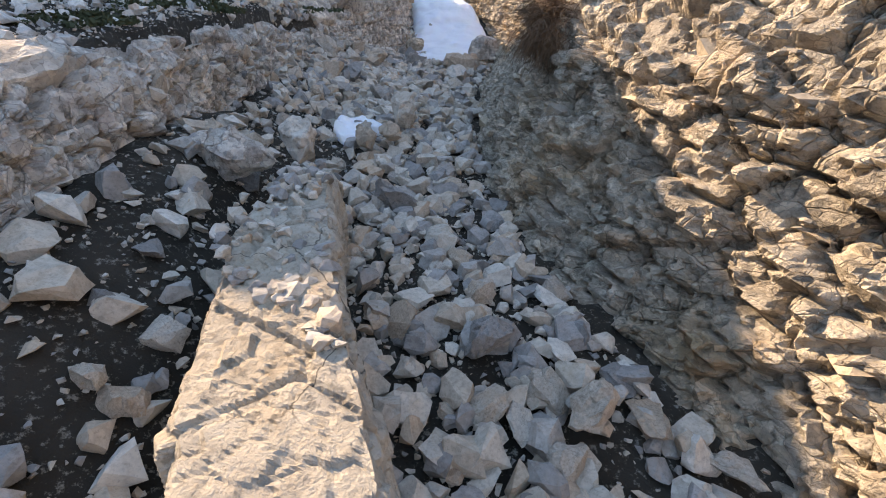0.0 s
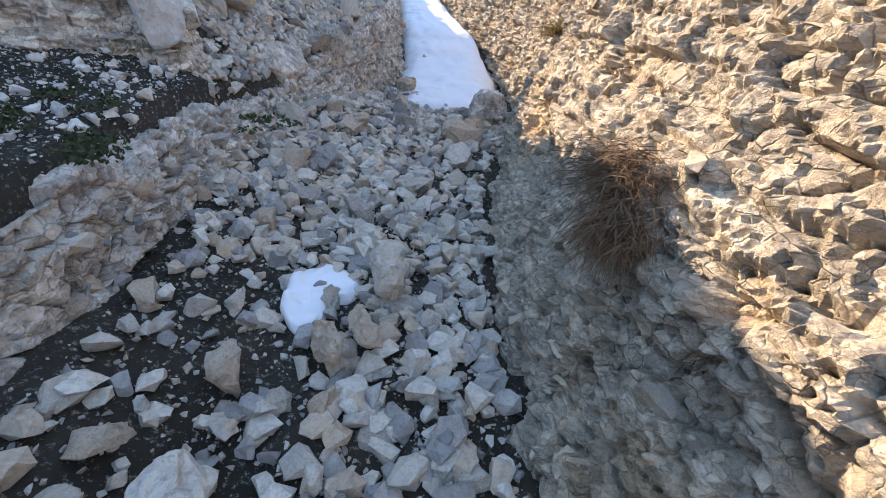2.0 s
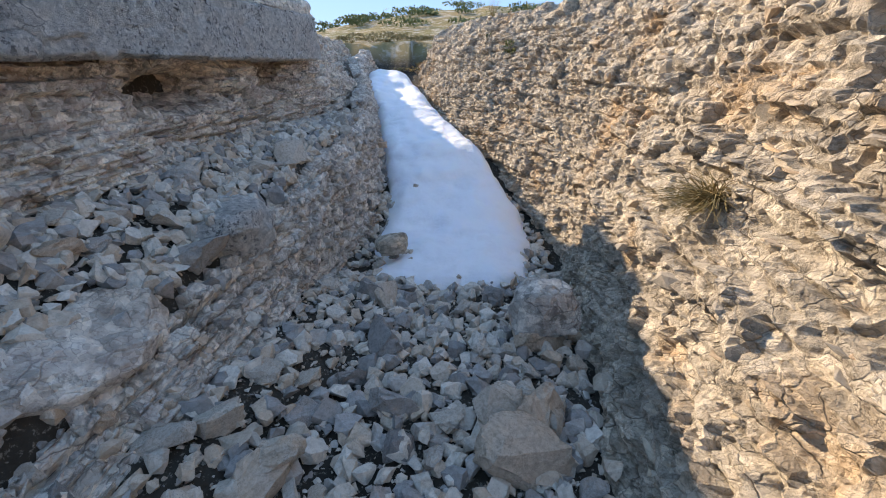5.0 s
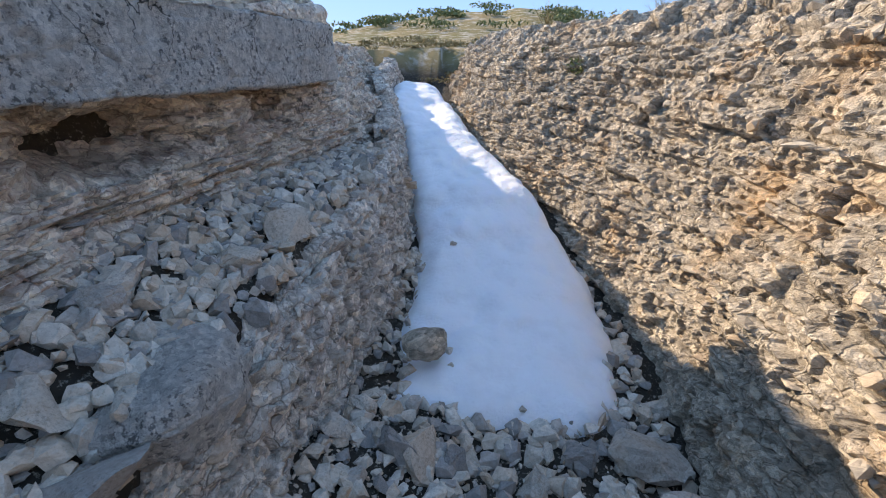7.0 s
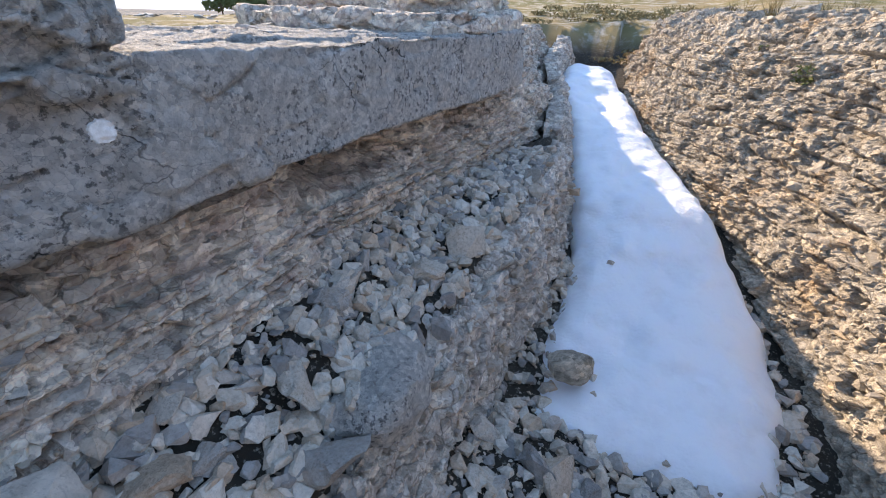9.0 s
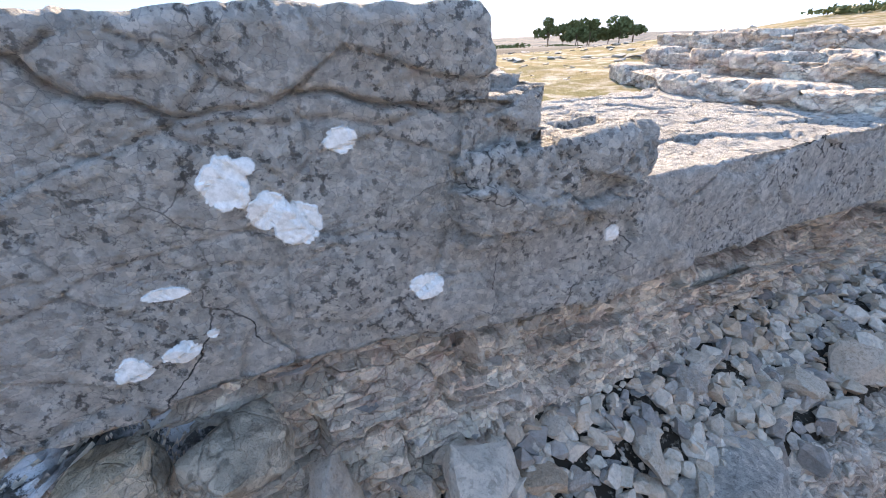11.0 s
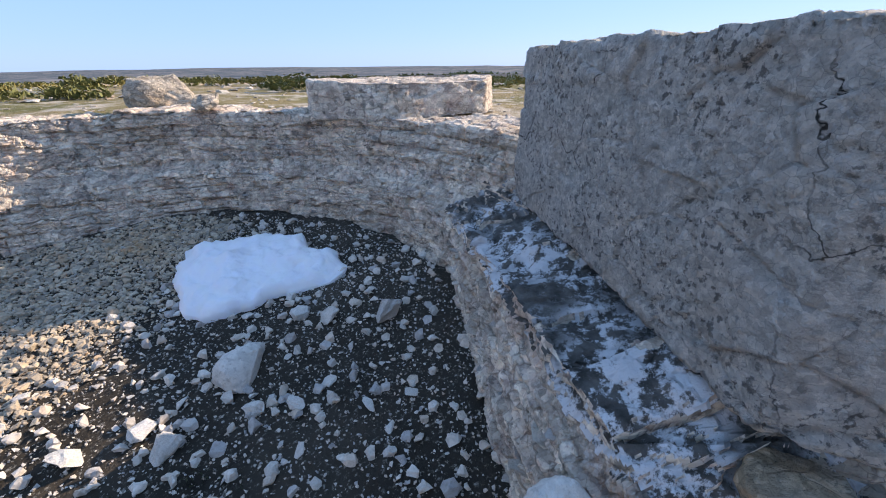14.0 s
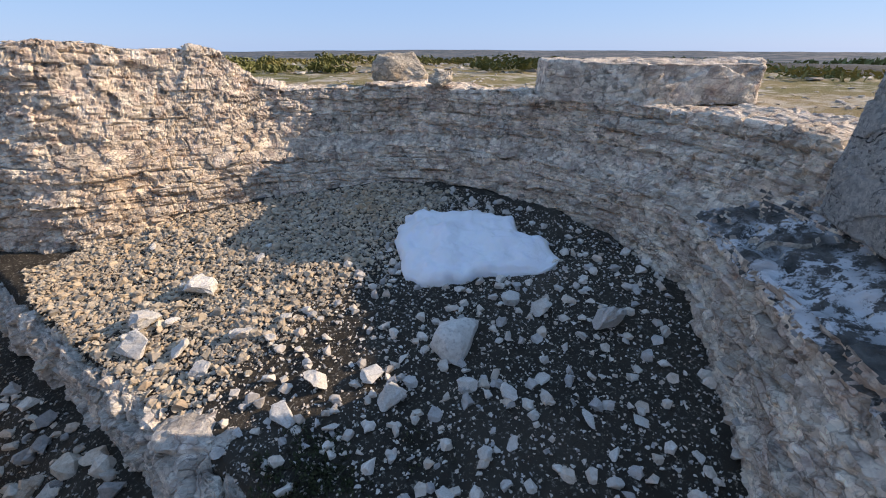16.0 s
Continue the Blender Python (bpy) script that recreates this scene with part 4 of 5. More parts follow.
for x, y, z in zip(xs, ys, gz):
    w = 0.01 + 0.03 * rng.random_sample() ** 1.5
    items.append((CHIPS[rng.randint(10)], np.array(turn(rng, 0.8)) * w, (x, y, z + w * 0.2)))
joined("gravel", items, GRIT, "pale limestone chips strewn on dark soil", "gravel")

# pit floor
PITS = [(-1.35, 1.64, 0.21), (-1.56, 1.59, 0.2), (-1.81, 1.81, 0.2), (-1.79, 2.01, 0.2), (-2.22, 2.48, 0.13), (-2.12, 2.27, 0.15), (-2.42, 2.56, 0.12), (-2.32, 2.65, 0.13), (-2.32, 2.88, 0.12), (-2.44, 3.07, 0.12), (-2.87, 2.25, 0.2), (-2.85, 2.04, 0.17), (-3.15, 2.23, 0.12), (-1.48, 0.81, 0.2), (-1.06, 0.1, 0.26), (-1.14, 0.61, 0.26), (-0.95, 0.34, 0.36), (-1.49, 0.04, 0.28), (-1.17, 0.9, 0.16), (-1.98, 0.01, 0.13), (-1.63, 2.58, 0.12), (-1.89, 2.84, 0.09), (-2.24, 3.05, 0.09), (-3.02, 2.64, 0.28), (-1.88, 2.59, 0.11)]
for x, y, w in PITS:
    stone_thing(x, y, w, rng, FRAGMENTS, label="white limestone fragment on the dark pit floor", group="pit stones")
pit_xy = []
poly_x = rng.uniform(-4.1, -0.6, 22000)
poly_y = rng.uniform(-1.7, 4.0, 22000)
keep = (outside(poly_x, poly_y) == 0) & (poly_x < np.interp(poly_y, BANK_Y, BANK_X) - 0.06)
poly_x, poly_y = poly_x[keep], poly_y[keep]
pz = ground(poly_x, poly_y)
items, chips, warm_items = [], [], []
for i, (x, y, z) in enumerate(zip(poly_x, poly_y, pz)):
    # sunlight put into the chips' colour: tan on the sunlit side, white in shade
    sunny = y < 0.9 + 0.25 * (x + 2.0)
    if i < 60:
        stone_thing(x, y, 0.05 + 0.09 * rng.random_sample() ** 2, rng, FRAGMENTS, label="white limestone fragment on the dark pit floor", group="pit stones")
    elif i < 4200:
        w = 0.02 + 0.085 * rng.random_sample() ** 2.4
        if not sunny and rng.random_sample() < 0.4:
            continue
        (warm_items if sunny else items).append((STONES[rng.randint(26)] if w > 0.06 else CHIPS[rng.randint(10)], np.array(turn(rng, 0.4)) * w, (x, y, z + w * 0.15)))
    else:
        w = 0.008 + 0.022 * rng.random_sample() ** 1.5
        chips.append((CHIPS[rng.randint(10)], np.array(turn(rng, 0.8)) * w, (x, y, z + w * 0.2)))
# extra tan chips up to the shadow's edge, brightening the sunlit floor
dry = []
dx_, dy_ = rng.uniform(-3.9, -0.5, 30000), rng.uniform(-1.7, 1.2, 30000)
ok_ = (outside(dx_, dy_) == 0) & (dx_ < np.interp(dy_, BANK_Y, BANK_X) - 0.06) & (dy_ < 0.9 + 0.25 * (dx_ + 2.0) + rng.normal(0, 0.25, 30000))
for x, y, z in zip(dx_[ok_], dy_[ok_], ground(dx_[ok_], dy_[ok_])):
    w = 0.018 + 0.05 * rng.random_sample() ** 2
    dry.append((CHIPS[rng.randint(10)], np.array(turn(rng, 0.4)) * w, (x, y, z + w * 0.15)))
joined("dry_gravel", dry + warm_items, WARM_CHIPS, "tan limestone gravel, laid where the pit floor is sunlit", "gravel")
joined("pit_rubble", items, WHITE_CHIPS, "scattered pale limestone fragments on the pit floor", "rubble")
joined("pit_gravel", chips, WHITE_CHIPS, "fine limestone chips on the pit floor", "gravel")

# ledge above the bank
LEDGE = [(-1.72, 5.46, 0.42), (-1.8, 4.9, 0.22), (-1.28, 7.14, 0.3), (-1.7, 5.86, 0.2), (-1.72, 5.21, 0.21), (-1.56, 5.71, 0.26), (-1.56, 6.82, 0.22), (-1.53, 6.66, 0.21), (-1.54, 6.77, 0.22), (-1.27, 6.92, 0.2), (-1.05, 7.31, 0.36), (-0.98, 8.6, 0.3), (-1.13, 7.52, 0.36), (-1.18, 6.1, 0.36), (-1.4, 6.22, 0.26), (-1.45, 6.0, 0.22), (-1.26, 6.28, 0.3)]
for x, y, w in LEDGE:
    stone_thing(x, y, w, rng, FINE + FINE_FLATS[:4], label="grey limestone fragment on the rubble ledge", group="ledge stones")
items = []
ly = rng.uniform(4.2, 9.4, 2600)
lb, lf = np.interp(ly, BANK_Y, BANK_X), np.interp(ly, FACE_Y, FACE_X)
lxs = lb - 0.04 + (lf - lb) * rng.random_sample(2600)
lz = sunk_floor(lxs, ly)
for i in range(2600):
    x, y = lxs[i], ly[i]
    z = lz[i]
    w = 0.04 + 0.12 * rng.random_sample() ** 1.7
    if i < 60:
        stone_thing(x, y, 0.08 + 0.11 * rng.random_sample() ** 1.5, rng, FINE + FINE_FLATS, label="grey limestone fragment on the rubble ledge", group="ledge stones", flat=0.7, z=z)
    else:
        items.append((STONES[rng.randint(26)] if w > 0.06 else CHIPS[rng.randint(10)], np.array(turn(rng, 0.9)) * w, (x, y, z + w * 0.15)))
joined("ledge_rubble", items, GRIT, "loose grey limestone rubble on the ledge", "rubble")


# ---- stones standing out of the rock walls ----
def embed(grid, parent, n_parts, n_rest, sizes, rng, meshes, mat_rest, side=1.0, zmin=-9, zmax=9, ymin=-9, ymax=99, out=0.15, thick=1.0, slope=0.25, skip=None):
    nrm = grid_normals(grid) * side
    p, n = grid.reshape(-1, 3), nrm.reshape(-1, 3)
    ok = np.where((p[:, 2] > zmin) & (p[:, 2] < zmax) & (p[:, 1] > ymin) & (p[:, 1] < ymax) & (np.abs(n[:, 2]) < 0.8) & (~skip(p) if skip else True))[0]
    rest = []
    for k in range(n_parts + n_rest):
        i = ok[rng.randint(len(ok))]
        w = sizes[0] + (sizes[1] - sizes[0]) * rng.random_sample() ** 2.4
        d = Vector(n[i])
        flat_d = Vector((d.x, d.y, 0)).normalized()
        up = Vector((rng.uniform(-slope, slope), rng.uniform(-slope, slope), 1)).normalized()
        along = up.cross(flat_d).normalized()
        deep = along.cross(up)
        rot = Matrix((along, deep, up)).transposed() @ Euler((0, 0, rng.uniform(-0.9, 0.9))).to_matrix()
        s = np.array((w, w * 0.7, w * thick * rng.uniform(0.7, 1.3)))
        place = Vector(p[i]) + d * (w * (out - 0.2))
        me = meshes[rng.randint(len(meshes))]
        if k < n_parts:
            ob = new("stone", me)
            ob.parent = parent
            ob.matrix_basis = Matrix.Translation(place) @ rot.to_4x4() @ Matrix.Diagonal((*s, 1))
        else:
            rest.append((me, np.array(rot) * s[None, :], place))
    if rest:
        joined("small_stones", rest, mat_rest, parent=parent)


for m, src in zip(WALL_STONES + CHUNKS, FLATS + STONES):
    ROWS_OF[id(m)] = ROWS_OF[id(src)]
GREY_STONES = [m.copy() for m in FINE]
for m, src in zip(FINE_FLATS, FLATS):
    ROWS_OF[id(m)] = ROWS_OF[id(src)]
for m, src in zip(GREY_STONES, STONES):
    ROWS_OF[id(m)] = ROWS_OF[id(src)]
rng = np.random.RandomState(9)
embed(right, bpy.data.objects["wall_right"], 280, 1800, (0.05, 0.2), rng, WALL_STONES + CHUNKS[:6], WARM_CHIPS, -1.0, zmin=-0.1, zmax=2.35, ymin=-0.5, ymax=11, out=0.06, thick=0.8, slope=0.2)
embed(bank, bpy.data.objects["wall_left_bank"], 280, 350, (0.07, 0.2), rng, GREY_STONES, GRIT, 1.0, ymin=-0.5, ymax=10, out=0.1, slope=0.3, skip=lambda q: (q[:, 1] < 3.3) & (q[:, 2] > 0.42))
embed(face, bpy.data.objects["wall_layered"], 120, 260, (0.06, 0.22), rng, FINE_FLATS, GRIT, 1.0, zmin=0.7, zmax=1.6, out=0.07, thick=0.6, slope=0.12)
embed(pit, bpy.data.objects["wall_pit"], 240, 500, (0.05, 0.2), rng, FINE_FLATS, GRIT, -1.0, zmin=0.5, out=0.1, thick=0.7, slope=0.1, skip=lambda q: (q[:, 1] > 3.0) & (q[:, 2] > 1.35))

# ---- special stones ----
def boulder(name, at, size, seed, mat, label, points=22, rough=0.05, turned=0.0, cuts=3, category="rock", lean=(0, 0)):
    """A larger stone with worn, pitted faces, resting at a place."""
    r = np.random.RandomState(seed)
    bm = bmesh.new()
    for _ in range(points):
        d = r.normal(size=3)
        d = np.sign(d) * np.abs(d) ** 0.8
        d /= np.abs(d).max() ** 0.3 * np.linalg.norm(d) ** 0.7
        bm.verts.new(d * 0.5 * np.array(size) * r.uniform(0.9, 1.05))
    res = bmesh.ops.convex_hull(bm, input=bm.verts)
    bmesh.ops.delete(bm, geom=[g for g in res["geom_interior"] if isinstance(g, bmesh.types.BMVert)], context="VERTS")
    for _ in range(cuts):
        bmesh.ops.subdivide_edges(bm, edges=bm.edges, cuts=1, use_grid_fill=True)
        bmesh.ops.triangulate(bm, faces=bm.faces)
        bmesh.ops.smooth_vert(bm, verts=bm.verts, factor=0.18, use_axis_x=True, use_axis_y=True, use_axis_z=True)
    for v in bm.verts:
        v.co += noise.noise_vector(v.co * 4 + Vector((seed, 0, 0))) * rough + noise.noise_vector(v.co * 14 + Vector((0, seed, 0))) * rough * 0.45 + noise.noise_vector(v.co * 40 + Vector((0, seed, 0))) * rough * 0.2
    me = bpy.data.meshes.new(name)
    bm.to_mesh(me)
    bm.free()
    return put(name, me, mat, label=label, category=category, m=pose(*at, lean[0], lean[1], turned))


boulder("boulder", (-1.24, 6.5, 0.62), (0.62, 0.72, 0.42), 3, BLOCK, "pitted grey limestone boulder on the rubble ledge", turned=20)
boulder("boulder", (-1.3, 5.42, 0.5), (0.5, 0.85, 0.34), 4, GREY, "long pale limestone boulder on the bank's edge", turned=-15, lean=(0, 25))
boulder("boulder", (-0.45, 1.5, 0.24), (0.36, 0.3, 0.2), 5, GREY, "rounded brown-grey boulder in dark soil", turned=30)
boulder("boulder", (-0.2, 1.72, 0.24), (0.17, 0.28, 0.22), 6, STONE, "white standing limestone boulder in dark soil", turned=15)
boulder("boulder", (-0.36, 7.62, 0.02), (0.32, 0.27, 0.24), 7, WARM, "brown limestone lying melted into the snow", rough=0.025, points=34)
boulder("boulder", (-1.03, 1.29, 0.58), (0.6, 0.44, 0.2), 8, GREY, "flat limestone slab at the bank's edge", turned=-50)
boulder("boulder", (-4.62, -1.05, 2.18), (0.85, 0.6, 0.46), 9, WARM, "sunlit yellow limestone boulder on the pit's rim", turned=-40)
boulder("stone", (-4.3, -0.02, 2.12), (0.34, 0.3, 0.18), 10, WARM, "sunlit rounded limestone on the pit's rim", rough=0.03, category="stone")
boulder("boulder", (0.78, 6.3, 0.12), (0.5, 0.42, 0.44), 11, GREY, "smooth grey boulder beside the snow", rough=0.03)
boulder("boulder", (0.12, 2.92, 0.12), (0.2, 0.2, 0.36), 12, STONE, "upright split pinkish limestone in the rubble", rough=0.04, turned=30, lean=(-25, 10))
boulder("boulder", (0.1, 2.58, 0.04), (0.12, 0.3, 0.13), 13, STONE, "long narrow limestone sliver in the rubble", turned=25)
boulder("boulder", (-0.06, 2.48, 0.04), (0.13, 0.3, 0.13), 14, STONE, "long narrow limestone sliver in the rubble", turned=30)
# the slab beside the first steps
SLAB = [(-0.7, 0.0, 0.3, 0.22), (-0.25, 0.1, 0.4, 0.23), (0.12, 0.14, 0.5, 0.24), (0.3, 0.05, 0.45, 0.24), (0.5, -0.01, 0.36, 0.24), (0.7, -0.07, 0.28, 0.25), (0.9, -0.12, 0.21, 0.25), (1.15, -0.11, 0.13, 0.24), (1.4, -0.06, 0.07, 0.2), (1.48, -0.02, 0.04, -0.15)]
rails = [[(a - 0.05, y, -0.2) for y, a, b, z in SLAB], [(a, y, z - 0.06) for y, a, b, z in SLAB], [(a + 0.04, y, z) for y, a, b, z in SLAB], [(b - 0.03, y, z + 0.01) for y, a, b, z in SLAB], [(b, y, z - 0.04) for y, a, b, z in SLAB], [(b + 0.03, y, -0.35) for y, a, b, z in SLAB]]
p = rock_sheet(loft(rails, 260, 150), (0.42, 0.3, 0.3), (0.07, 0.08, 0.05), 0.022, 0.012, 0.014, 77, -1.0, False, 0.006, 0.01, 0.04)
put("stone_slab", raw_mesh("stone_slab", p.reshape(-1, 3), grid_faces(260, 150)[:, ::-1], True), BUFF, label="long flat buff limestone slab with a straight broken edge", category="rock slab")
block("rock_step", [(-1.66, 5.42), (-1.6, 5.85), (-1.62, 6.08), (-1.85, 6.14), (-2.3, 6.0), (-2.3, 5.45)], 1.96, 2.21, BLOCK, "broken limestone shoulder beside the large block", "rock", 81, nu=300, nv=34, amp=0.06, big=(0.2, 0.2, 0.1), joint=0.025)
block("rock_step", [(-1.69, 5.4), (-1.66, 5.62), (-1.78, 5.78), (-2.3, 5.82), (-2.3, 5.4)], 2.17, 2.37, BLOCK, "broken limestone shoulder beside the large block", "rock", 82, nu=260, nv=28, amp=0.06, big=(0.16, 0.16, 0.09), joint=0.025)


def c3(c):
    return np.array((c[0], c[1], 0.0))


def snow_lump(name, outline, h, seed, label):
    """A lump of old snow over an outline, with soft hollow edges, lying on the ground."""
    c = np.mean(np.array(outline), 0)
    line = curve_points([(*q, 0) for q in outline + outline[:1]], 161)[:-1]
    line = c3(c) + (line - c3(c)) * (1 + 0.1 * fbm(line * 5, 3, seed))[:, None]
    ks = np.concatenate([[1.0, 1.03], np.linspace(1.0, 0.0, 40)])
    q = np.zeros((160, len(ks), 3))
    for j, k in enumerate(ks):
        q[:, j, :2] = c + (line[:, :2] - c) * k
        q[:, j, 2] = ground(q[:, j, 0], q[:, j, 1])
        if j > 0:
            q[:, j, 2] += h * (0.35 if j == 1 else (0.45 + 0.55 * (1 - k ** 4) ** 0.5))
        else:
            q[:, j, 2] -= 0.03
    q[..., 2] += (fbm(q * 4.5, 3, seed) * 0.05 + fbm(q * 12, 2, seed) * 0.015) * np.concatenate([[0, 0.5], np.ones(40)])[None, :]
    put(name, raw_mesh(name, q.reshape(-1, 3), grid_faces(160, len(ks), True)), SNOW, label=label, category="snow")


snow_lump("snow_patch", [(-3.28, 0.5), (-3.6, 1.05), (-3.75, 1.4), (-3.55, 1.6), (-3.6, 1.85), (-3.25, 2.05), (-2.98, 1.75), (-2.72, 1.62), (-2.6, 1.38), (-2.7, 1.1), (-2.95, 0.75)], 0.12, 91, "melting white snow patch on the pit floor")
snow_lump("snow_patch", [(-0.42, 3.02), (-0.24, 3.08), (-0.05, 3.0), (-0.05, 2.86), (-0.14, 2.8), (-0.15, 2.66), (-0.22, 2.6), (-0.35, 2.7), (-0.38, 2.86)], 0.09, 93, "small white snow remnant among the stones")


# ---- lichen on the block ----
from mathutils.bvhtree import BVHTree


def lichen_material():
    mat, nt, bsdf = material("white_lichen")
    co = coords(nt, False)
    nt.links.new(mixed(nt, noise_fac(nt, co, 60.0, 6, 0.7, 0.4, 0.65), (0.82, 0.82, 0.8), (0.6, 0.6, 0.57)), bsdf.inputs["Base Color"])
    bsdf.inputs["Roughness"].default_value = 0.95
    return mat


LICHEN = lichen_material()
big_block = bpy.data.objects["rock_block"]
tree = BVHTree.FromPolygons([v.co.copy() for v in big_block.data.vertices], [tuple(q.vertices) for q in big_block.data.polygons])
step_ob = bpy.data.objects["rock_slab"]
slab_tree = BVHTree.FromPolygons([v.co.copy() for v in step_ob.data.vertices], [tuple(q.vertices) for q in step_ob.data.polygons])


def lichen(y, z, ry, rz, seed, owner, bvh):
    """A crusty patch with a ragged edge, lying on the block's face."""
    bm = bmesh.new()
    rings, n = 9, 56
    grid = []
    for k in range(rings + 1):
        row = []
        for a in range(n):
            ang = 6.2832 * a / n
            r = (k / rings) * (1 + 0.2 * noise.noise(Vector((math.cos(ang) * 1.5, math.sin(ang) * 1.5, seed))) + 0.16 * noise.noise(Vector((math.cos(ang) * 5, math.sin(ang) * 5, seed + 9.0))))
            yy, zz = y + ry * r * math.cos(ang), z + rz * r * math.sin(ang)
            hit = bvh.ray_cast(Vector((-0.5, yy, zz)), Vector((-1, 0, 0)))
            x = hit[0].x if hit[0] else -1.75
            lift = 0.006 if k < rings else -0.003
            row.append(bm.verts.new((x + lift, yy, zz)))
        grid.append(row)
    for k in range(rings):
        for a in range(n):
            b = (a + 1) % n
            bm.faces.new((grid[k][a], grid[k][b], grid[k + 1][b], grid[k + 1][a]))
    bmesh.ops.remove_doubles(bm, verts=bm.verts, dist=0.0004)
    me = bpy.data.meshes.new("lichen")
    bm.to_mesh(me)
    bm.free()
    put("lichen", me, LICHEN, owner, "crusty white lichen patch")


for k, (y, z, ry, rz) in enumerate([(4.86, 2.225, 0.055, 0.06), (4.93, 2.15, 0.05, 0.05), (4.99, 2.11, 0.06, 0.06), (5.3, 1.845, 0.05, 0.042), (5.12, 2.29, 0.04, 0.03), (4.56, 1.82, 0.04, 0.035), (4.66, 1.83, 0.045, 0.03), (4.68, 1.995, 0.05, 0.017), (4.74, 1.86, 0.014, 0.014), (4.9, 2.26, 0.03, 0.02)]):
    lichen(y, z, ry, rz, k * 3.7, big_block, tree)
lichen(5.98, 1.87, 0.035, 0.03, 77.0, step_ob, slab_tree)

# ---- plants ----
LEAF = leaf_material("evergreen_leaves", (0.1, 0.12, 0.045), (0.2, 0.2, 0.075))
DRY = leaf_material("dry_grass", (0.3, 0.22, 0.1), (0.17, 0.14, 0.06))
TWIG = leaf_material("dead_brown_twigs", (0.1, 0.06, 0.035), (0.2, 0.13, 0.08))
OCHRE = leaf_material("ochre_heath", (0.3, 0.24, 0.08), (0.15, 0.15, 0.05))
MOSS = leaf_material("dark_moss", (0.035, 0.045, 0.02), (0.06, 0.065, 0.03))


def blades(at, n, length, spread, width, rng, lean=(0, 0, 0.6), droop=0.5, clump=0.02):
    """Thin bent blades that grow from one root."""
    vs, fs = [], []
    for _ in range(n):
        d = Vector((rng.normal(0, spread), rng.normal(0, spread), 0)) + Vector(lean)
        d.normalize()
        ln = length * rng.uniform(0.5, 1.1)
        w = d.cross(Vector((rng.normal(), rng.normal(), rng.normal()))).normalized() * width
        root = Vector(at) + Vector((rng.normal(0, clump), rng.normal(0, clump), rng.normal(0, clump * 0.6)))
        k = len(vs)
        for f in (0.0, 0.5, 1.0):
            c = root + d * ln * f + Vector((rng.normal(0, 0.03), rng.normal(0, 0.03), -droop * f * f)) * ln
            ww = w * (1 - 0.8 * f)
            vs += [c - ww, c + ww]
        fs += [(k, k + 1, k + 3, k + 2), (k + 2, k + 3, k + 5, k + 4)]
    return vs, fs


def tuft(name, at, n, length, mat, label, rng, spread=0.5, width=0.002, lean=(0, 0, 0.6), droop=0.4, category="plant", clump=0.025):
    vs, fs = blades(at, n, length, spread, width, rng, lean, droop, clump)
    return put(name, raw_mesh(name, [tuple(v) for v in vs], fs), mat, label=label, category=category)


rng = np.random.RandomState(21)
tuft("dead_bush", (1.04, 2.85, 0.78), 2600, 0.12, TWIG, "dead brown twiggy bush growing from the rock face", rng, 1.0, 0.0022, (-0.3, -0.1, 0.1), 0.6, "bush", 0.075)
tuft("dead_bush", (0.98, 2.6, 0.66), 1500, 0.12, TWIG, "dead brown twiggy bush growing from the rock face", rng, 1.0, 0.002, (-0.3, 0, -0.2), 0.8, "bush", 0.06)
tuft("grass_tuft", (1.32, 5.8, 1.02), 420, 0.3, DRY, "dry yellow grass tuft on a rock shelf", rng, 0.45, 0.0025, (-0.5, -0.2, 0.45), 0.4)
tuft("grass_tuft", (1.3, 5.1, 0.5), 260, 0.22, TWIG, "dry twiggy plant on the rock face", rng, 0.6, 0.002, (-0.4, -0.1, 0.3), 0.4)
tuft("grass_tuft", (1.85, 1.6, 1.3), 300, 0.25, DRY, "dry yellow grass tuft on a rock shelf", rng, 0.6, 0.003, (-0.5, -0.1, 0.4), 0.6)
tuft("grass_tuft", (1.72, 0.95, 1.0), 260, 0.2, DRY, "dry yellow grass tuft on a rock shelf", rng, 0.6, 0.003, (-0.5, -0.1, 0.4), 0.6)
tuft("grass_tuft", (1.55, 2.6, 1.15), 200, 0.2, TWIG, "dry twiggy plant on the rock face", rng, 0.6, 0.002, (-0.5, -0.1, 0.4), 0.6)
tuft("grass_tuft", (-1.85, -0.95, 0.68), 420, 0.16, OCHRE, "low greenish grass tuft on the pit floor", rng, 0.9, 0.0022, (0, 0, 0.35), 0.3)
for _ in range(26):
    y = rng.uniform(9, 15)
    x = np.interp(y, RIGHT_Y, RIGHT_X) + rng.uniform(1.0, 3.0)
    tuft("grass_tuft", (x, y, 2.2), 50, rng.uniform(0.2, 0.45), DRY, "thin dry grass on the gully's upper edge", rng, 0.35, 0.003, (0, 0, 1.0), 0.25)


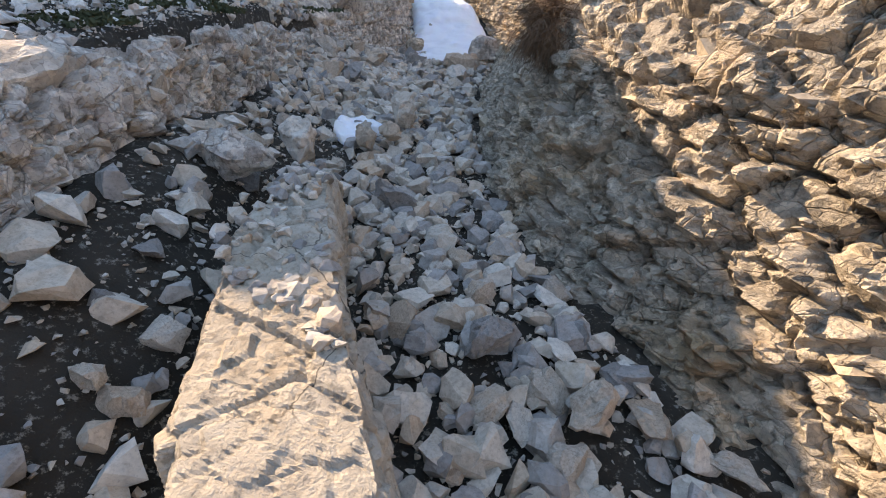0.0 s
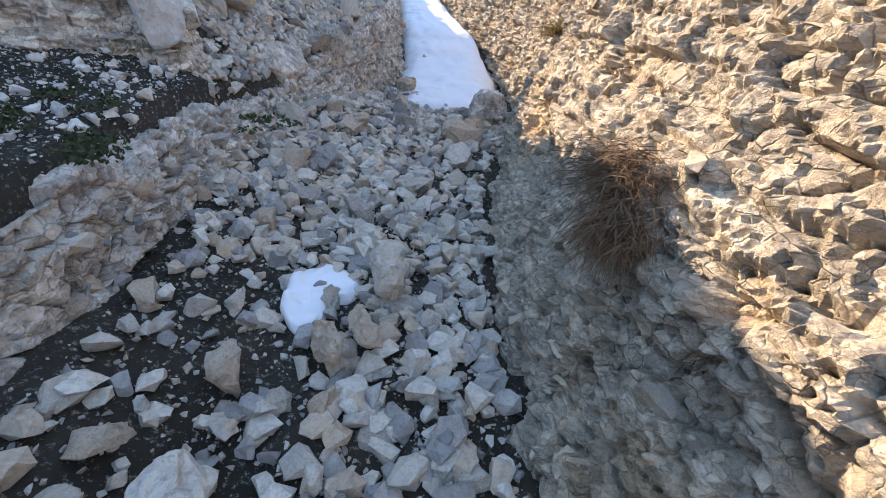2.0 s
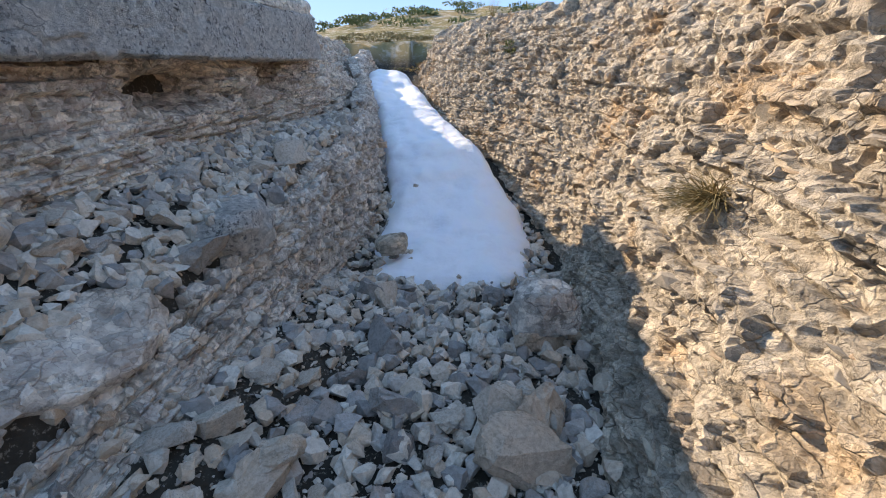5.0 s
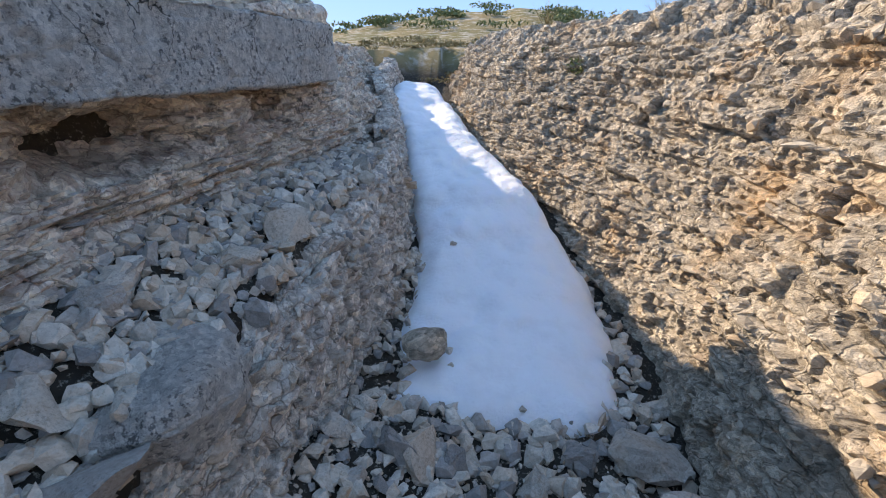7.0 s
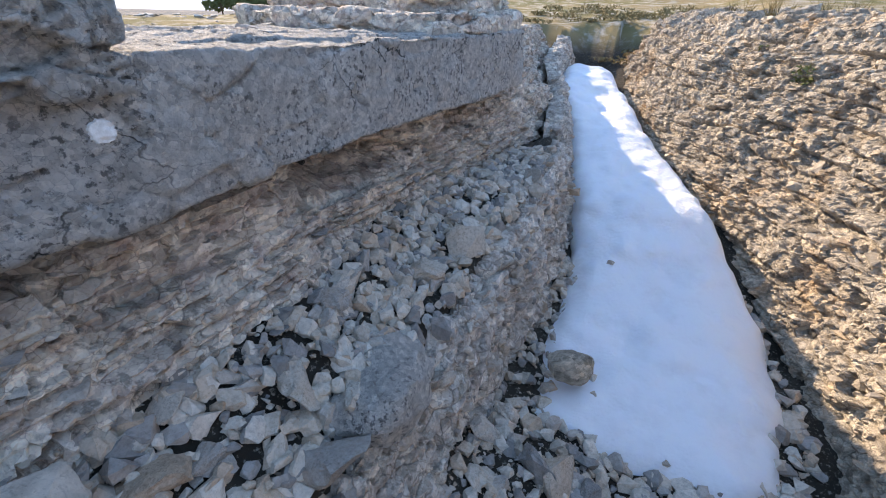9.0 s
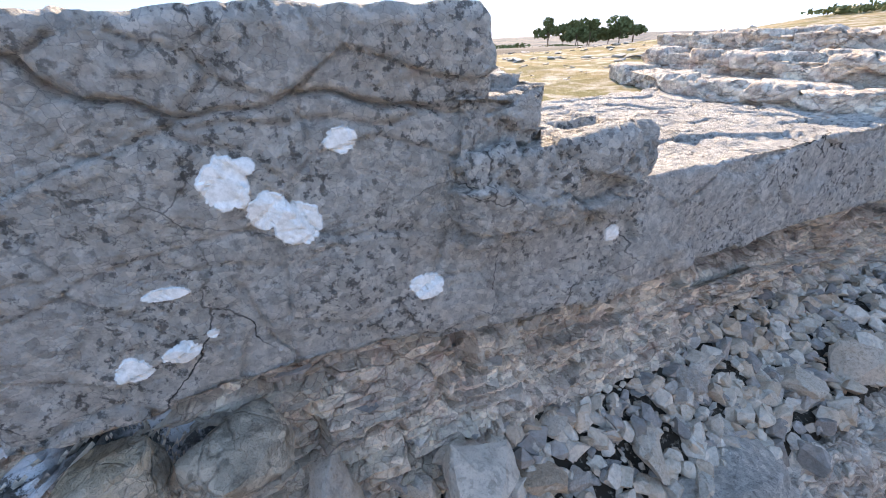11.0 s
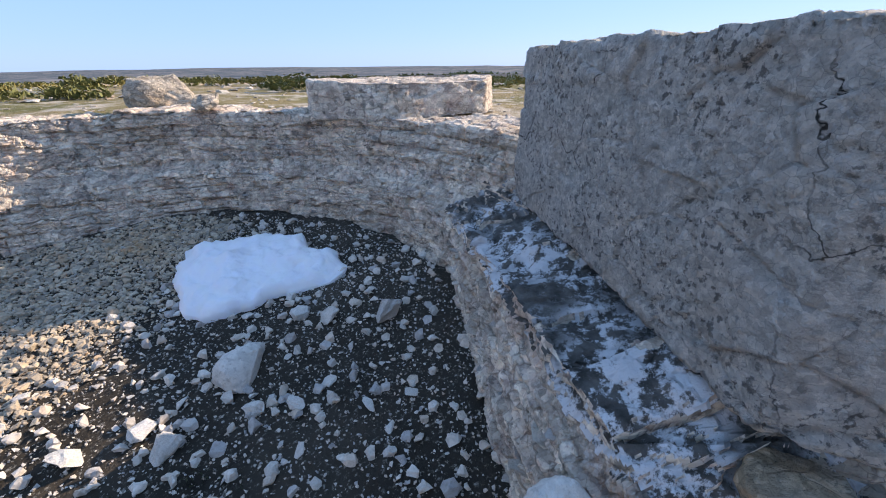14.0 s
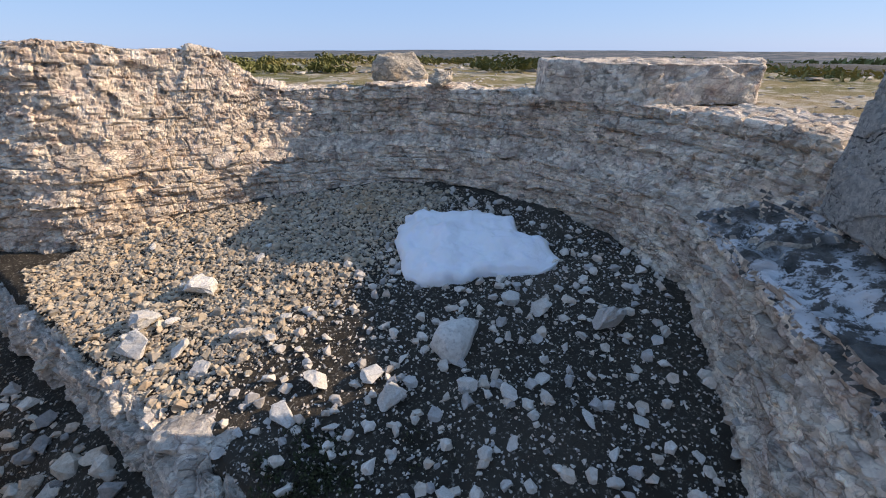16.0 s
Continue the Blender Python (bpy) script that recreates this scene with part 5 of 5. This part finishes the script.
def leafy(name, clumps, mat, label, category, leaf=0.05, kind="", rng=rng, per=90):
    """Clumps (x, y, z, radius, height) of many small leaves with an uneven outline."""
    vs, fs = [], []
    for x, y, z, r, h in clumps:
        lumps = [(rng.normal(0, 0.45), rng.normal(0, 0.45), rng.uniform(0.3, 0.8), rng.uniform(0.35, 0.6)) for _ in range(6)]
        for _ in range(per):
            a = lumps[rng.randint(6)]
            d = rng.normal(size=3)
            d *= a[3] * rng.uniform(0.6, 1.0) / np.linalg.norm(d)
            c = Vector((x + (a[0] + d[0]) * r, y + (a[1] + d[1]) * r, z + max(0.02, (a[2] + d[2] * 0.5)) * h))
            u = Vector(rng.normal(size=3)).normalized()
            v = u.orthogonal().normalized()
            s = leaf * rng.uniform(0.6, 1.4)
            k = len(vs)
            vs += [tuple(c - u * s), tuple(c + v * s * 0.5), tuple(c + u * s), tuple(c - v * s * 0.5)]
            fs.append((k, k + 1, k + 2, k + 3))
    return put(name, raw_mesh(name, vs, fs), mat, label=label, category=category, kind=kind)


def spread_clumps(n, ang, dist, r, h):
    out = []
    for _ in range(n):
        a, d = radians(rng.uniform(*ang)), rng.uniform(*dist)
        x, y = -1.0 - math.sin(a) * d, 3.5 + math.cos(a) * d
        out.append((x, y, float(ground(x, y)) - 0.03, rng.uniform(*r), rng.uniform(*h)))
    return out


leafy("shrubs", spread_clumps(150, (95, 200), (9, 26), (0.35, 0.8), (0.16, 0.34)), LEAF, "low dark green shrubs on the flat land", "shrub", 0.06, "stuff", per=130)
leafy("heath", spread_clumps(260, (60, 200), (9, 40), (0.4, 0.9), (0.12, 0.28)), OCHRE, "low yellow-green heath on the flat land", "heath", 0.05, "stuff", per=90)
leafy("far_woods", spread_clumps(160, (40, 200), (110, 420), (6, 14), (1.0, 2.0)), LEAF, "distant dark woods on the plain", "woods", 0.7, "stuff", per=120)
leafy("hill_scrub", [(x, y, float(ground(x, y)) - 0.05, rng.uniform(0.6, 1.3), rng.uniform(0.3, 0.7)) for x, y in zip(rng.uniform(-9, 13, 60), rng.uniform(26, 37, 60))], LEAF, "green scrub on the low hill", "scrub", 0.09, "stuff", per=120)
for x, y, r, h in ((-0.75, -13.0, 0.75, 0.75), (-3.2, -13.5, 0.6, 0.75)):
    leafy("shrub", [(x, y, float(ground(x, y)), r, h)], LEAF, "dark green evergreen shrub behind the pit", "shrub", 0.05, per=500)
leafy("bank_scrub", [(x, y, float(ground(x, y)) - 0.02, rng.uniform(0.25, 0.5), rng.uniform(0.1, 0.25)) for x, y in zip(rng.uniform(-3.0, 1.8, 44), rng.uniform(14.6, 18.5, 44))], DRY, "dry brown scrub on the bank above the gully", "scrub", 0.03, "stuff", per=160)
leafy("rock_shrub", [(1.35, 10.2, 1.5, 0.28, 0.5), (1.05, 10.9, 1.75, 0.3, 0.4)], LEAF, "small dark shrub hanging on the rock face", "shrub", 0.025, per=420)
leafy("moss", [(-1.35 + rng.normal(0, 0.16), 2.0 + rng.normal(0, 0.2), 0.62, 0.16, 0.05) for _ in range(12)], MOSS, "dark cushion plants at the bank's edge", "moss", 0.012, "stuff", per=260)
for k in range(9):
    a, d = radians(rng.uniform(36, 48)), rng.uniform(95, 125)
    x, y = -1.0 - math.sin(a) * d, 5 + math.cos(a) * d
    z = float(ground(x, y))
    tree_ob = tagged(new("tree"), "dark distant pine tree on the plain", "tree", "trees on the plain")
    tree_ob.location = (x, y, z)
    h = rng.uniform(4.5, 6.0)
    trunk = hull_stone(900 + k, (0.3, 0.3, 1.0), 14, 0.02)
    t_ob = put("trunk", trunk, TWIG, tree_ob)
    t_ob.matrix_basis = Matrix.Translation((0, 0, h * 0.3)) @ Matrix.Diagonal((1.0, 1.0, h * 0.7, 1))
    crown = leafy("crown", [(0, 0, h * 0.2, 2.6, h * 0.8)], LEAF, "", "", 0.4, per=700)
    crown.parent = tree_ob

# ---- bits on the snow ----
for x, y, w in ((-0.2, 8.83, 0.1), (0.27, 7.2, 0.06), (0.0, 7.16, 0.04), (0.55, 7.15, 0.05)):
    zz = float(np.interp(y, SNOW_Y, SNOW_Z))
    stone_thing(x, y, w, rng, STONES, label="small stone lying on the snow", group="stones on the snow", z=zz, sink=0.4)

# ---- stones on the flat land ----
items = []
fa, fd = np.radians(rng.uniform(20, 200, 1500)), 3.0 + 22 * rng.random_sample(1500) ** 1.5
fx, fy = -2.5 - np.sin(fa) * fd, 3.5 + np.cos(fa) * fd
far_enough = outside(fx, fy) > 0.6
for x, y, z, d in zip(fx[far_enough], fy[far_enough], ground(fx[far_enough], fy[far_enough]), fd[far_enough]):
    w = rng.uniform(0.04, 0.12) if d < 8 else rng.uniform(0.1, 0.4)
    items.append((FLATS[rng.randint(14)], np.array(turn(rng, 0.15)) * w, (x, y, z + w * 0.05)))
joined("field_stones", items, GRIT, "flat pale stones scattered over dry turf", "stones")

# ---- stones wedged under the block's corner ----
boulder("wedged_stone", (-1.82, 4.42, 1.5), (0.3, 0.3, 0.22), 31, WARM, "orange-stained limestone wedged under the block", rough=0.02, category="stone")
boulder("wedged_stone", (-1.78, 4.7, 1.44), (0.3, 0.34, 0.24), 32, WARM, "orange-stained limestone wedged under the block", rough=0.02, category="stone", turned=30)
boulder("wedged_stone", (-1.7, 4.92, 1.18), (0.16, 0.18, 0.34), 33, STONE, "white upright limestone leaning under the block", rough=0.02, category="stone", lean=(15, 0))
boulder("wedged_stone", (-1.66, 4.55, 1.2), (0.22, 0.3, 0.2), 34, STONE, "pale limestone piled under the block", rough=0.02, category="stone", turned=60)
boulder("wedged_stone", (-1.62, 5.42, 1.05), (0.34, 0.4, 0.36), 35, STONE, "pointed pinkish limestone on the rubble ledge", rough=0.02, category="stone", turned=20, points=10)
boulder("wedged_stone", (-1.52, 4.3, 0.95), (0.34, 0.3, 0.3), 36, GREY, "pale limestone piled at the pit's corner", rough=0.03, category="stone", turned=50)

boulder("wedged_stone", (-1.72, 3.9, 1.22), (0.3, 0.24, 0.4), 37, WHITE, "pale pinkish limestone standing at the pit's corner", rough=0.03, category="stone", turned=35, lean=(8, 0))
boulder("wedged_stone", (-1.5, 4.02, 0.98), (0.3, 0.3, 0.42), 38, WHITE, "pale pinkish limestone standing at the pit's corner", rough=0.03, category="stone", turned=70)
boulder("boulder", (-2.3, 2.02, 0.84), (0.42, 0.34, 0.26), 41, WHITE, "white limestone boulder before the snow patch", rough=0.035, turned=25, points=14)
items = []
for _ in range(150):
    y = rng.uniform(0.45, 1.35)
    a, b = np.interp(y, [q[0] for q in SLAB], [q[1] for q in SLAB]) - 0.04, np.interp(y, [q[0] for q in SLAB], [q[2] for q in SLAB]) - 0.03
    a = max(a, b - 0.28 * smooth(y, 0.4, 0.75) - 0.03)
    w = rng.uniform(0.02, 0.045) + 0.05 * rng.random_sample() ** 3
    items.append((STONES[rng.randint(26)], np.array(turn(rng, 0.4)) * w, (rng.uniform(a, b), y, 0.245 + w * 0.12)))
joined("slab_rubble", items, GRIT, "broken pale stones lying on the slab", "rubble")

leafy("pit_herbs", [(-1.5 + rng.normal(0, 0.5), 2.7 + rng.normal(0, 0.4), 0.66, 0.12, 0.04) for _ in range(18)], MOSS, "low dark green herbs on the pit floor", "herbs", 0.012, "stuff", per=160)
